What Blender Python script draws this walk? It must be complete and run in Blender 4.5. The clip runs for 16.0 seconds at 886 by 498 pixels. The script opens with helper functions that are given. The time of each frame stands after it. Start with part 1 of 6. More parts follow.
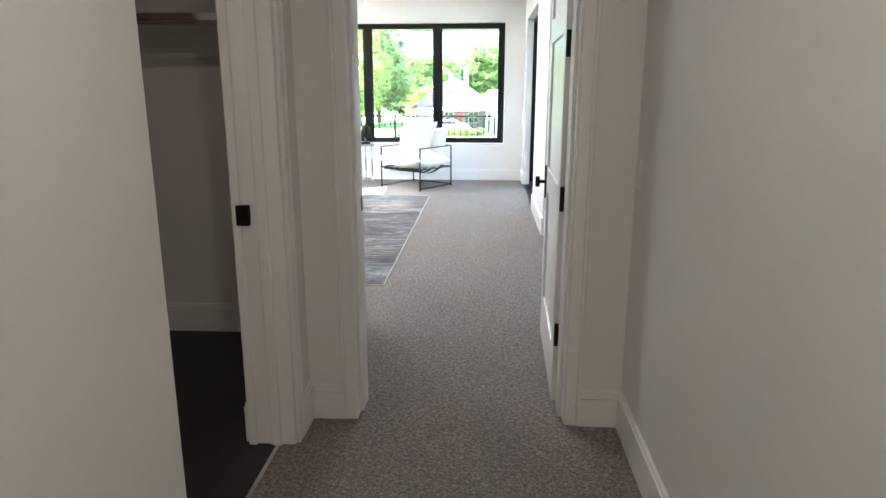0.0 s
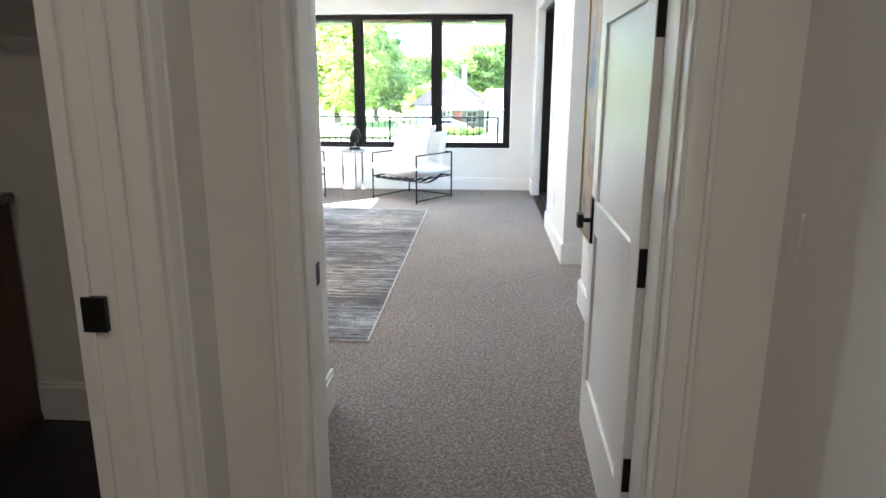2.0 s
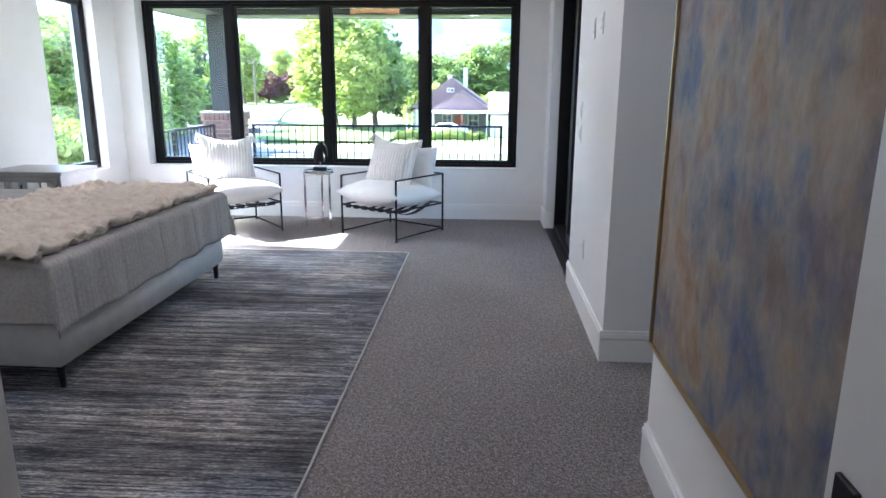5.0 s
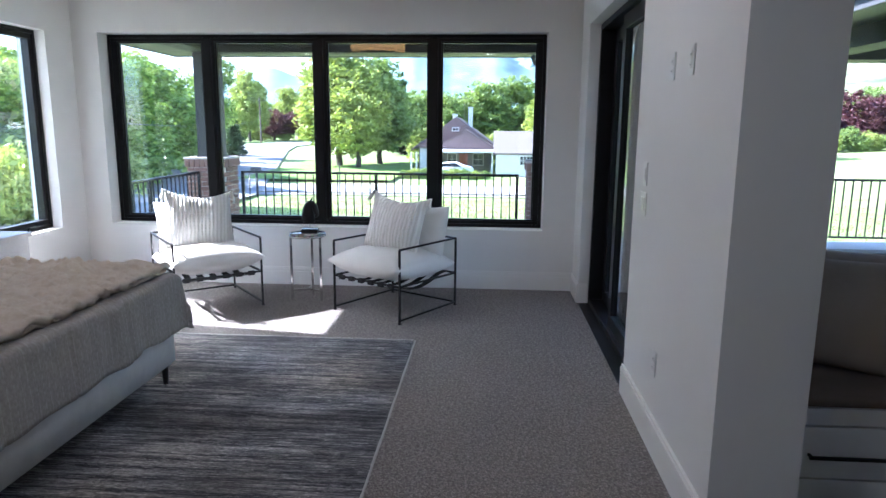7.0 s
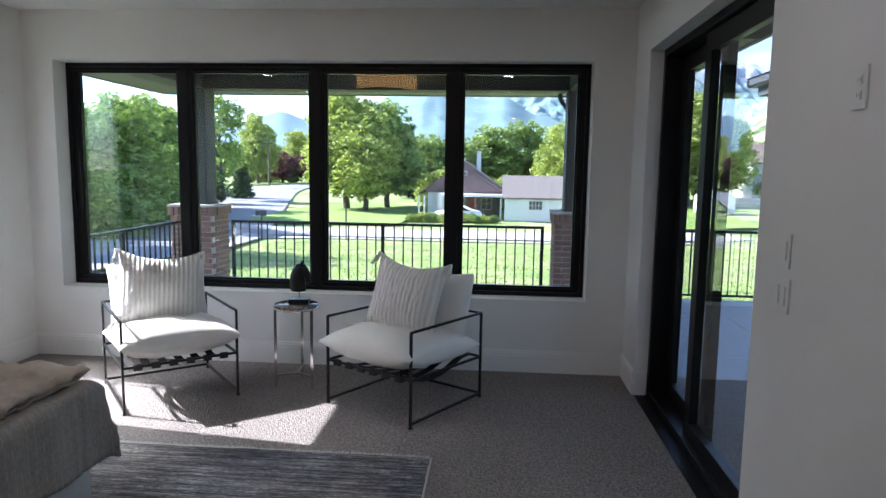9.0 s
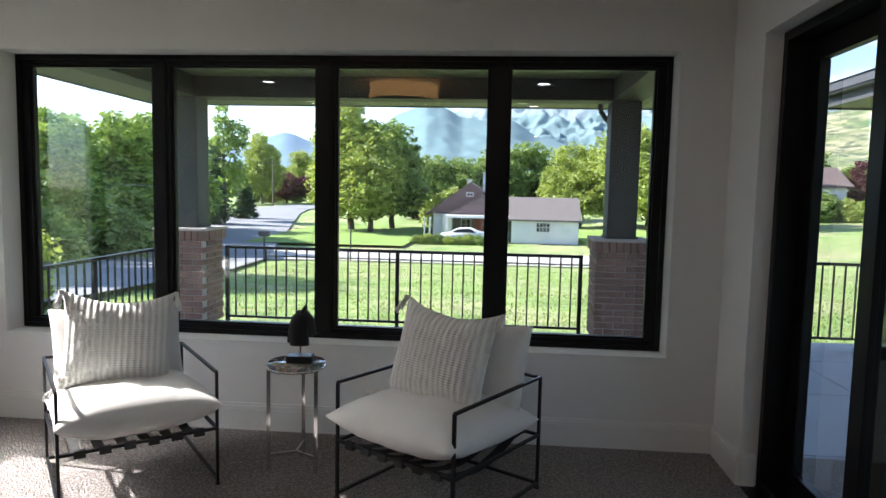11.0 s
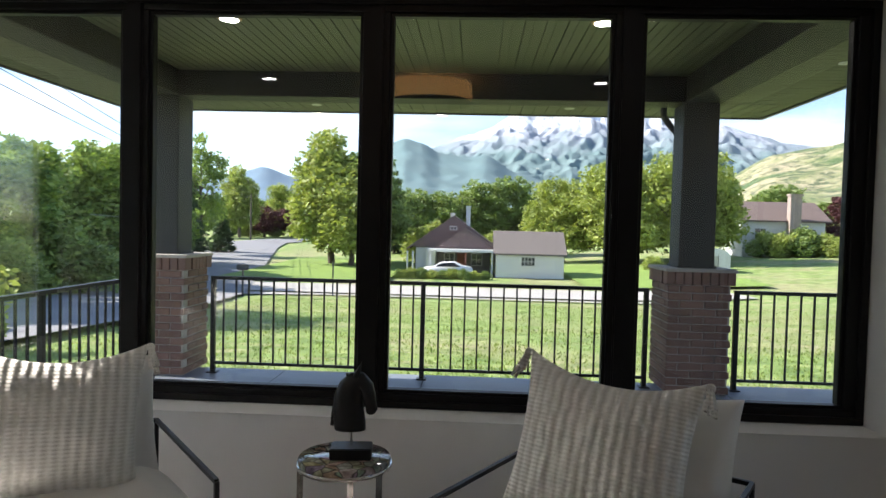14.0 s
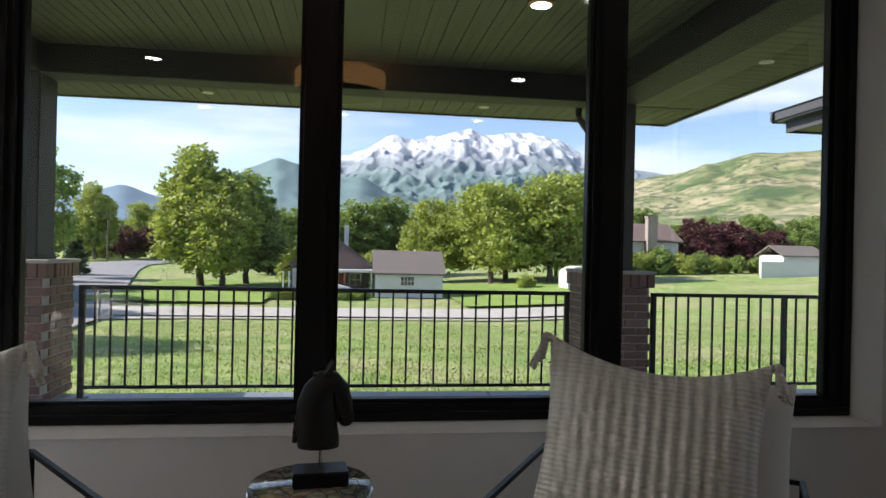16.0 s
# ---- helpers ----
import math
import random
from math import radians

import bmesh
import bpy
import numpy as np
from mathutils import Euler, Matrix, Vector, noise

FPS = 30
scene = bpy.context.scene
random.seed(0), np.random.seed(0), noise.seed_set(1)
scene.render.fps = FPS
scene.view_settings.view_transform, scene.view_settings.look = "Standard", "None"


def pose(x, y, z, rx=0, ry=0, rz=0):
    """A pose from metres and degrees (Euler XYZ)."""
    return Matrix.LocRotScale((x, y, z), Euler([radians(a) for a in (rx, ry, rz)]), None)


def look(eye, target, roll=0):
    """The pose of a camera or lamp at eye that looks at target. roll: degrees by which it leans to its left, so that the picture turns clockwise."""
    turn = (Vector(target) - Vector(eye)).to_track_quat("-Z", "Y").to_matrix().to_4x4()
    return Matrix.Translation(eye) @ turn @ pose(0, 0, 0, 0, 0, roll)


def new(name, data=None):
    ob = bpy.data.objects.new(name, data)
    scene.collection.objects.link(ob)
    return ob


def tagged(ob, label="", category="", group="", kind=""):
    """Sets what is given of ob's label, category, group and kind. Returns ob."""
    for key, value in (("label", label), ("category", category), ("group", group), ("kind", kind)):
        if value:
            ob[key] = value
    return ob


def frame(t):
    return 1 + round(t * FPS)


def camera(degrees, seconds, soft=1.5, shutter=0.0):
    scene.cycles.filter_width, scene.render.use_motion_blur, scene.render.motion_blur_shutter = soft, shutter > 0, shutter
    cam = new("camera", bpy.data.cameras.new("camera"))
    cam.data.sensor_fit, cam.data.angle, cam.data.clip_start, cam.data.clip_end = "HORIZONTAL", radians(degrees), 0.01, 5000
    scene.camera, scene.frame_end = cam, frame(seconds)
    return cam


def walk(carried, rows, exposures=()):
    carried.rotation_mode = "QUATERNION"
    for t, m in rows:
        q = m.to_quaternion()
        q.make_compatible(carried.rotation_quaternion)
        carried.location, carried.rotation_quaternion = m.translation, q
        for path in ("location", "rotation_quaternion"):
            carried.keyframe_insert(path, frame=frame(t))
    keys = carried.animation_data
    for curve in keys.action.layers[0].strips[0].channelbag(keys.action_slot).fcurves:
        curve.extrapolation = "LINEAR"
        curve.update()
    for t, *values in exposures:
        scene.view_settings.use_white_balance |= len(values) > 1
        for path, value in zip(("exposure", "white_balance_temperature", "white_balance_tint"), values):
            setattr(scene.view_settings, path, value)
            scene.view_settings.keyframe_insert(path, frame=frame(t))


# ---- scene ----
cam = camera(67.5, 16.0)
PATH = [
    (0, (0.866, -9.973, 1.378), (0.744, -8.035, 0.9), 0.0),
    (0.5, (0.84, -9.729, 1.379), (0.717, -7.791, 0.901), 0.1),
    (1, (0.781, -9.477, 1.381), (0.663, -7.539, 0.9), 0.2),
    (1.5, (0.773, -9.206, 1.374), (0.655, -7.268, 0.894), -0.0),
    (2, (0.775, -8.895, 1.378), (0.661, -6.957, 0.896), 0.2),
    (2.5, (0.766, -8.571, 1.364), (0.656, -6.633, 0.882), 0.2),
    (3, (0.774, -8.273, 1.402), (0.672, -6.337, 0.911), 0.4),
    (3.5, (0.805, -7.959, 1.373), (0.703, -6.021, 0.888), 0.1),
    (6, (0.734, -6.482, 1.418), (0.609, -4.537, 0.969), 0.5),
    (6.5, (0.684, -6.201, 1.448), (0.558, -4.248, 1.034), 0.5),
    (7, (0.642, -5.928, 1.466), (0.511, -3.966, 1.1), 0.5),
    (7.5, (0.611, -5.65, 1.505), (0.478, -3.68, 1.185), 0.6),
    (8, (0.585, -5.387, 1.521), (0.443, -3.412, 1.243), 0.7),
    (8.5, (0.52, -5.106, 1.515), (0.375, -3.127, 1.262), 0.8),
    (9, (0.46, -4.829, 1.488), (0.307, -2.849, 1.249), 0.9),
    (11.5, (0.08, -3.567, 1.47), (-0.086, -1.581, 1.301), 1.2),
    (12, (-0.006, -3.333, 1.482), (-0.177, -1.347, 1.316), 1.1),
    (12.5, (-0.123, -3.142, 1.462), (-0.297, -1.156, 1.31), 1.1),
    (13, (-0.265, -2.949, 1.44), (-0.438, -0.96, 1.315), 1.2),
    (13.5, (-0.37, -2.769, 1.386), (-0.528, -0.777, 1.296), 1.3),
    (14, (-0.457, -2.601, 1.317), (-0.557, -0.605, 1.247), 1.4),
    (14.5, (-0.517, -2.47, 1.271), (-0.521, -0.47, 1.236), 1.3),
    (15, (-0.566, -2.372, 1.212), (-0.512, -0.373, 1.21), 1.2),
    (15.5, (-0.664, -2.258, 1.182), (-0.525, -0.263, 1.179), 1.2),
    (16, (-0.775, -2.158, 1.145), (-0.503, -0.177, 1.148), 1.3),
]
EXPOSURES = [(0.0, 4.95, 5550, 10), (1.0, 4.88, 5600, 10), (2.5, 4.68, 5550, 12), (3.5, 4.12, 5450, 14), (6.0, 3.12, 5200, 17.5), (7.0, 2.67, 5250, 17.5), (9.0, 1.95, 5550, 17), (11.5, 1.58, 6100, 15), (13.0, 1.45, 6350, 15), (16.0, 0.75, 6500, 17)]
ROOM_W, HALL_W = 0.62, 0.37
walk(cam, [(t, look(eye, target, roll)) for t, eye, target, roll in PATH], EXPOSURES)

# ---- light ----
SUN_WAY = Vector((1.285, -0.165, -1.0)).normalized()
world = bpy.data.worlds.new("sky")
scene.world = world
world.use_nodes = True
wn, wl = world.node_tree.nodes, world.node_tree.links
sky = wn.new("ShaderNodeTexSky")
sky.sky_type, sky.sun_disc = "NISHITA", False
sky.sun_elevation = math.asin(-SUN_WAY.z)
sky.sun_rotation = math.atan2(-SUN_WAY.x, -SUN_WAY.y)
sky.air_density, sky.dust_density, sky.altitude = 1.0, 0.6, 1400
# thin bright cloud over the northern horizon
tc = wn.new("ShaderNodeTexCoord")
cmap = wn.new("ShaderNodeMapping")
cmap.inputs["Scale"].default_value = (1.6, 1.6, 7.0)
cn = wn.new("ShaderNodeTexNoise")
cn.inputs["Scale"].default_value, cn.inputs["Detail"].default_value = 2.2, 6.0
cr = wn.new("ShaderNodeValToRGB")
cr.color_ramp.elements[0].position, cr.color_ramp.elements[1].position = 0.47, 0.80
cmix = wn.new("ShaderNodeMix")
cmix.data_type = "RGBA"
cmix.inputs[7].default_value = (6.0, 6.3, 6.7, 1)
wl.new(tc.outputs["Generated"], cmap.inputs[0])
wl.new(cmap.outputs[0], cn.inputs["Vector"])
wl.new(cn.outputs["Fac"], cr.inputs[0])
csep = wn.new("ShaderNodeSeparateXYZ")
clow = wn.new("ShaderNodeMapRange")
clow.inputs["From Min"].default_value, clow.inputs["From Max"].default_value = 0.28, 0.60
clow.inputs["To Min"].default_value, clow.inputs["To Max"].default_value = 1.0, 0.08
cmul = wn.new("ShaderNodeMath")
cmul.operation = "MULTIPLY"
wl.new(tc.outputs["Generated"], csep.inputs[0])
wl.new(csep.outputs["Z"], clow.inputs["Value"])
wl.new(cr.outputs[0], cmul.inputs[0])
wl.new(clow.outputs[0], cmul.inputs[1])
wl.new(cmul.outputs[0], cmix.inputs[0])
wl.new(sky.outputs[0], cmix.inputs[6])
wl.new(cmix.outputs[2], wn["Background"].inputs["Color"])
wn["Background"].inputs["Strength"].default_value = 0.13

sun = new("sun", bpy.data.lights.new("sun", "SUN"))
sun.data.energy, sun.data.angle, sun.data.color = 5.0, radians(0.53), (1.0, 0.94, 0.84)
sun.matrix_world = look((0, 0, 30), Vector((0, 0, 30)) + SUN_WAY)


# ---- mesh helpers ----
def box(bm, x0, x1, y0, y1, z0, z1, m=None):
    r = bmesh.ops.create_cube(bm, size=1.0)["verts"]
    mm = Matrix.Translation(((x0 + x1) / 2, (y0 + y1) / 2, (z0 + z1) / 2)) @ Matrix.Diagonal((abs(x1 - x0), abs(y1 - y0), abs(z1 - z0), 1))
    bmesh.ops.transform(bm, matrix=(m @ mm) if m else mm, verts=r)
    return r


def bevel(bm, w, seg=2):
    bmesh.ops.bevel(bm, geom=bm.edges[:], offset=w, segments=seg, affect="EDGES", clamp_overlap=True)
    return bm


def boxes(*bs, w=0.0, seg=2):
    bm = bmesh.new()
    for b in bs:
        box(bm, *b)
    return bevel(bm, w, seg) if w else bm


def rod(bm, a, b, r, r2=None, seg=10):
    a, b = Vector(a), Vector(b)
    d = b - a
    v = bmesh.ops.create_cone(bm, cap_ends=True, segments=seg, radius1=r, radius2=r if r2 is None else r2, depth=d.length)["verts"]
    bmesh.ops.transform(bm, matrix=Matrix.Translation((a + b) / 2) @ d.to_track_quat("Z", "Y").to_matrix().to_4x4(), verts=v)
    return v


def bar(bm, a, b, w, h):
    """A square bar from a to b."""
    a, b = Vector(a), Vector(b)
    d = b - a
    v = bmesh.ops.create_cube(bm, size=1.0)["verts"]
    m = Matrix.Translation((a + b) / 2) @ d.to_track_quat("Z", "Y").to_matrix().to_4x4() @ Matrix.Diagonal((w, h, d.length, 1))
    bmesh.ops.transform(bm, matrix=m, verts=v)
    return v


def lathe(bm, prof, seg=32, c=(0, 0, 0)):
    rings = []
    for r, z in prof:
        rings.append([bm.verts.new((c[0] + r * math.cos(2 * math.pi * i / seg), c[1] + r * math.sin(2 * math.pi * i / seg), c[2] + z)) for i in range(seg)])
    for a, b in zip(rings, rings[1:]):
        for i in range(seg):
            bm.faces.new((a[i], a[(i + 1) % seg], b[(i + 1) % seg], b[i]))
    bm.faces.new(rings[0][::-1])
    bm.faces.new(rings[-1])
    return bm


def mesh_of(name, bm, material, smooth=False):
    bmesh.ops.recalc_face_normals(bm, faces=bm.faces[:])
    me = bpy.data.meshes.new(name)
    bm.to_mesh(me)
    bm.free()
    if material:
        me.materials.append(material)
    if smooth:
        me.polygons.foreach_set("use_smooth", [True] * len(me.polygons))
    return me


def setting(name, bm, material, label, category, smooth=False):
    return tagged(new(name, mesh_of(name, bm, material, smooth)), label, category, "", "structure")


def solid(name, bm, material, label, category, group="", smooth=False, kind=""):
    return tagged(new(name, mesh_of(name, bm, material, smooth)), label, category, group, kind)


def thing(name, m, label, category, group="", kind=""):
    e = new(name)
    e.empty_display_size = 0.1
    e.matrix_world = m
    return tagged(e, label, category, group, kind)


def part(name, bm, material, parent, label="", smooth=False, kind=""):
    ob = new(name, bm if isinstance(bm, bpy.types.Mesh) else mesh_of(name, bm, material, smooth))
    ob.parent = parent
    if kind:
        ob["kind"] = kind
    if label:
        ob["label"] = label
    return ob


# ---- materials ----
def nodes_of(name):
    m = bpy.data.materials.new(name)
    m.use_nodes = True
    nt = m.node_tree
    return m, nt, nt.nodes["Principled BSDF"]


def coord(nt, space="world", scale=(1, 1, 1)):
    mp = nt.nodes.new("ShaderNodeMapping")
    mp.inputs["Scale"].default_value = scale
    if space == "world":
        nt.links.new(nt.nodes.new("ShaderNodeNewGeometry").outputs["Position"], mp.inputs[0])
    else:
        nt.links.new(nt.nodes.new("ShaderNodeTexCoord").outputs["Object"], mp.inputs[0])
    return mp.outputs[0]


def noise_tex(nt, vec, scale, detail=4.0, rough=0.55):
    n = nt.nodes.new("ShaderNodeTexNoise")
    n.inputs["Scale"].default_value, n.inputs["Detail"].default_value, n.inputs["Roughness"].default_value = scale, detail, rough
    nt.links.new(vec, n.inputs["Vector"])
    return n.outputs["Fac"]


def ramp(nt, fac, stops):
    r = nt.nodes.new("ShaderNodeValToRGB")
    e = r.color_ramp.elements
    while len(e) < len(stops):
        e.new(0.5)
    for el, (p, c) in zip(e, stops):
        el.position, el.color = p, (*c, 1)
    nt.links.new(fac, r.inputs[0])
    return r.outputs[0]


def mix(nt, fac, a, b, mode="MIX"):
    m = nt.nodes.new("ShaderNodeMix")
    m.data_type, m.blend_type = "RGBA", mode
    for s, v in ((m.inputs[0], fac), (m.inputs[6], a), (m.inputs[7], b)):
        if isinstance(v, (int, float)):
            s.default_value = v
        elif isinstance(v, tuple):
            s.default_value = (*v, 1)
        else:
            nt.links.new(v, s)
    return m.outputs[2]


def bump(nt, b, height, strength, dist=0.002):
    n = nt.nodes.new("ShaderNodeBump")
    n.inputs["Strength"].default_value, n.inputs["Distance"].default_value = strength, dist
    nt.links.new(height, n.inputs["Height"])
    nt.links.new(n.outputs[0], b.inputs["Normal"])


def mat(name, color, rough=0.5, metal=0.0, var=0.08, scale=3.0, fine=80.0, relief=0.15, dist=0.001, space="world", stretch=(1, 1, 1), per_object=0.0):
    """A paint, metal, plastic or stone: colour that drifts at two scales, with fine relief."""
    m, nt, b = nodes_of(name)
    v = coord(nt, space, stretch)
    big, small = noise_tex(nt, v, scale), noise_tex(nt, v, fine, 3.0)
    lo, hi = tuple(c * (1 - var) for c in color), tuple(min(1, c * (1 + var)) for c in color)
    col = ramp(nt, big, ((0.3, lo), (0.7, hi)))
    col = mix(nt, 0.35 * min(1, var * 6), col, ramp(nt, small, ((0.3, lo), (0.7, hi))))
    if per_object:
        rnd = nt.nodes.new("ShaderNodeObjectInfo").outputs["Random"]
        col = mix(nt, per_object, col, ramp(nt, rnd, ((0.0, tuple(c * 0.6 for c in color)), (1.0, tuple(min(1, c * 1.35) for c in color)))))
    nt.links.new(col, b.inputs["Base Color"])
    b.inputs["Roughness"].default_value, b.inputs["Metallic"].default_value = rough, metal
    if relief:
        bump(nt, b, small, relief, dist)
    return m


M_WALL = mat("wall_paint", (0.74, 0.73, 0.70), 0.75, var=0.025, scale=1.3, fine=180, relief=0.12, dist=0.0006)
M_CEIL = mat("ceiling_paint", (0.78, 0.77, 0.75), 0.85, var=0.02, scale=1.0, fine=140, relief=0.2, dist=0.0008)
M_TRIM = mat("trim_paint", (0.78, 0.77, 0.74), 0.38, var=0.02, scale=2.0, fine=60, relief=0.05, dist=0.0004)
M_BLACK = mat("black_frame", (0.005, 0.0046, 0.0046), 0.42, var=0.2, scale=6, fine=200, relief=0.05, dist=0.0004)
M_BLACK.node_tree.nodes["Principled BSDF"].inputs["Specular IOR Level"].default_value = 0.28
M_MATTE_BLACK = mat("matte_black_metal", (0.014, 0.014, 0.015), 0.42, metal=0.6, var=0.2, scale=8, fine=150, relief=0.08, dist=0.0004, space="object")
M_CHROME = mat("chrome", (0.78, 0.77, 0.76), 0.08, metal=1.0, var=0.03, scale=5, fine=90, relief=0.0)
M_PLASTIC = mat("white_plastic", (0.72, 0.71, 0.68), 0.3, var=0.02, scale=8, fine=100, relief=0.0)
M_POST = mat("post_paint", (0.022, 0.024, 0.026), 0.6, var=0.12, scale=4, fine=60, relief=0.1)
M_SOFFIT = mat("soffit_metal", (0.082, 0.086, 0.050), 0.5, var=0.1, scale=2.5, fine=40, relief=0.06)
M_BEAM = mat("beam_paint", (0.013, 0.013, 0.012), 0.6, var=0.12, scale=4, fine=60, relief=0.1)
M_DECK = mat("deck_slab", (0.19, 0.215, 0.25), 0.42, var=0.18, scale=2.0, fine=45, relief=0.12)
M_BRICK = mat("brick", (0.22, 0.125, 0.10), 0.85, var=0.25, scale=9, fine=140, relief=0.5, dist=0.003, per_object=0.45)
M_MORTAR = mat("mortar", (0.46, 0.42, 0.39), 0.95, var=0.15, scale=12, fine=180, relief=0.5, dist=0.002)
M_DARKFLOOR = mat("closet_floor", (0.022, 0.021, 0.023), 0.55, var=0.3, scale=4, fine=50, relief=0.1)


def make_glass():
    m = bpy.data.materials.new("window_glass")
    m.use_nodes = True
    nt = m.node_tree
    nt.nodes.remove(nt.nodes["Principled BSDF"])
    gl = nt.nodes.new("ShaderNodeBsdfGlass")
    gl.inputs["Color"].default_value = (0.97, 0.985, 0.98, 1)
    gl.inputs["Roughness"].default_value, gl.inputs["IOR"].default_value = 0.0, 1.5
    nt.links.new(gl.outputs[0], nt.nodes["Material Output"].inputs["Surface"])
    return m


M_GLASS = make_glass()


def make_carpet():
    m, nt, b = nodes_of("loop_carpet")
    v = coord(nt)
    vo = nt.nodes.new("ShaderNodeTexVoronoi")
    vo.inputs["Scale"].default_value = 105.0
    nt.links.new(v, vo.inputs["Vector"])
    big = noise_tex(nt, v, 2.2)
    tuft = noise_tex(nt, v, 60.0, 3.0)
    col = ramp(nt, big, ((0.3, (0.31, 0.275, 0.25)), (0.7, (0.37, 0.33, 0.305))))
    col = mix(nt, 0.55, col, ramp(nt, tuft, ((0.34, (0.155, 0.137, 0.124)), (0.66, (0.51, 0.455, 0.425)))))
    # shade between the loops is painted in: dark gaps, lighter tops
    col = mix(nt, 0.6, col, ramp(nt, vo.outputs["Distance"], ((0.0, (1.3, 1.3, 1.3)), (0.62, (0.30, 0.30, 0.30)))), "MULTIPLY")
    nt.links.new(col, b.inputs["Base Color"])
    b.inputs["Roughness"].default_value = 0.95
    inv = nt.nodes.new("ShaderNodeMath")
    inv.operation = "SUBTRACT"
    inv.inputs[0].default_value = 1.0
    nt.links.new(vo.outputs["Distance"], inv.inputs[1])
    bump(nt, b, inv.outputs[0], 1.0, 0.010)
    return m


M_CARPET = make_carpet()


def make_rug():
    """Hand-loomed streaks of slate, dove grey and bone, worn into darker brown and blue patches."""
    m, nt, b = nodes_of("striated_rug")
    fine = noise_tex(nt, coord(nt, "world", (9.0, 125, 1)), 1.0, 5.0, 0.8)
    band = noise_tex(nt, coord(nt, "world", (0.8, 30, 1)), 1.0, 5.0, 0.72)
    knots = noise_tex(nt, coord(nt, "world", (45, 110, 1)), 1.0, 3.0, 0.7)
    worn = noise_tex(nt, coord(nt, "world", (1.5, 2.6, 1)), 1.0, 4.0, 0.6)
    hue = noise_tex(nt, coord(nt, "world", (0.7, 1.1, 1)), 1.3, 2.0)
    col = ramp(nt, fine, ((0.40, (0.010, 0.011, 0.016)), (0.47, (0.048, 0.050, 0.062)), (0.53, (0.19, 0.187, 0.19)), (0.59, (0.55, 0.525, 0.49))))
    col = mix(nt, 0.45, col, ramp(nt, band, ((0.42, (0.010, 0.011, 0.015)), (0.49, (0.075, 0.075, 0.083)), (0.57, (0.44, 0.42, 0.39)))))
    col = mix(nt, 0.9, col, ramp(nt, worn, ((0.36, (0.24, 0.24, 0.26)), (0.50, (0.72, 0.72, 0.72)), (0.64, (1.4, 1.38, 1.32)))), "MULTIPLY")
    col = mix(nt, 0.8, col, ramp(nt, hue, ((0.36, (0.90, 0.97, 1.12)), (0.62, (1.08, 1.0, 0.92)))), "MULTIPLY")
    col = mix(nt, 0.85, col, ramp(nt, knots, ((0.34, (0.35, 0.35, 0.36)), (0.66, (1.75, 1.75, 1.72)))), "MULTIPLY")
    nt.links.new(col, b.inputs["Base Color"])
    b.inputs["Roughness"].default_value = 0.9
    bump(nt, b, fine, 0.8, 0.004)
    return m


M_RUG = make_rug()


# ---- structure ----
XW, XE, CEIL = -3.10, 1.42, 2.615
WIN = (-2.86, 1.135, 0.543, 2.258)       # north window opening: x0, x1, z0, z1
WWIN = (-1.20, -0.365, 0.553, 2.225)     # west window opening: y0, y1, z0, z1
SLD = (-2.335, -0.42, 2.26)             # sliding door opening: y0, y1, top

floor = setting("floor", boxes((0.07, 1.60, -13.0, -6.3, -0.12, 0), (-3.3, 3.7, -6.3, 0.0, -0.12, 0)), M_CARPET, "beige grey loop pile carpet, wall to wall", "carpet")
setting("floor_closet", boxes((-1.80, 0.07, -9.6, -6.44, -0.12, -0.004)), M_DARKFLOOR, "dark charcoal tile floor of the closet", "floor")

setting("wall_north", boxes((XW - 0.25, WIN[0], 0, 0.30, -0.4, CEIL), (WIN[1], XE + 0.25, 0, 0.30, -0.4, CEIL),
                            (WIN[0], WIN[1], 0, 0.30, -0.4, WIN[2]), (WIN[0], WIN[1], 0, 0.30, WIN[3], CEIL)), M_WALL, "white painted plaster wall round a wide window", "wall")
setting("wall_west", boxes((XW - 0.25, XW, WWIN[1], 0, -0.4, CEIL), (XW - 0.25, XW, -6.40, WWIN[0], -0.4, CEIL),
                           (XW - 0.25, XW, WWIN[0], WWIN[1], -0.4, WWIN[2]), (XW - 0.25, XW, WWIN[0], WWIN[1], WWIN[3], CEIL)), M_WALL, "white painted wall with a narrow window", "wall")
setting("wall_east", boxes((XE, XE + 0.25, SLD[1], 0, -0.4, CEIL), (XE, XE + 0.25, SLD[0], SLD[1], SLD[2], CEIL), (XE, XE + 0.25, SLD[0], SLD[1], -0.4, -0.001),
                           (XE, XE + 0.30, -3.775, SLD[0], -0.4, CEIL), (XE, XE + 0.15, -7.2, -4.75, 0, CEIL),
                           (XE, XE + 0.30, -4.75, -3.775, 2.36, CEIL)), M_WALL, "white painted wall with a pier beside the glass door", "wall")
setting("wall_south", boxes((XW, 0.0, -6.36, -6.24, 0, CEIL)), M_WALL, "white painted wall", "wall")
setting("wall_entry", boxes((0.0, 0.125, -7.2, -6.24, 0, CEIL)), M_WALL, "short white wall beside the bedroom door", "wall")
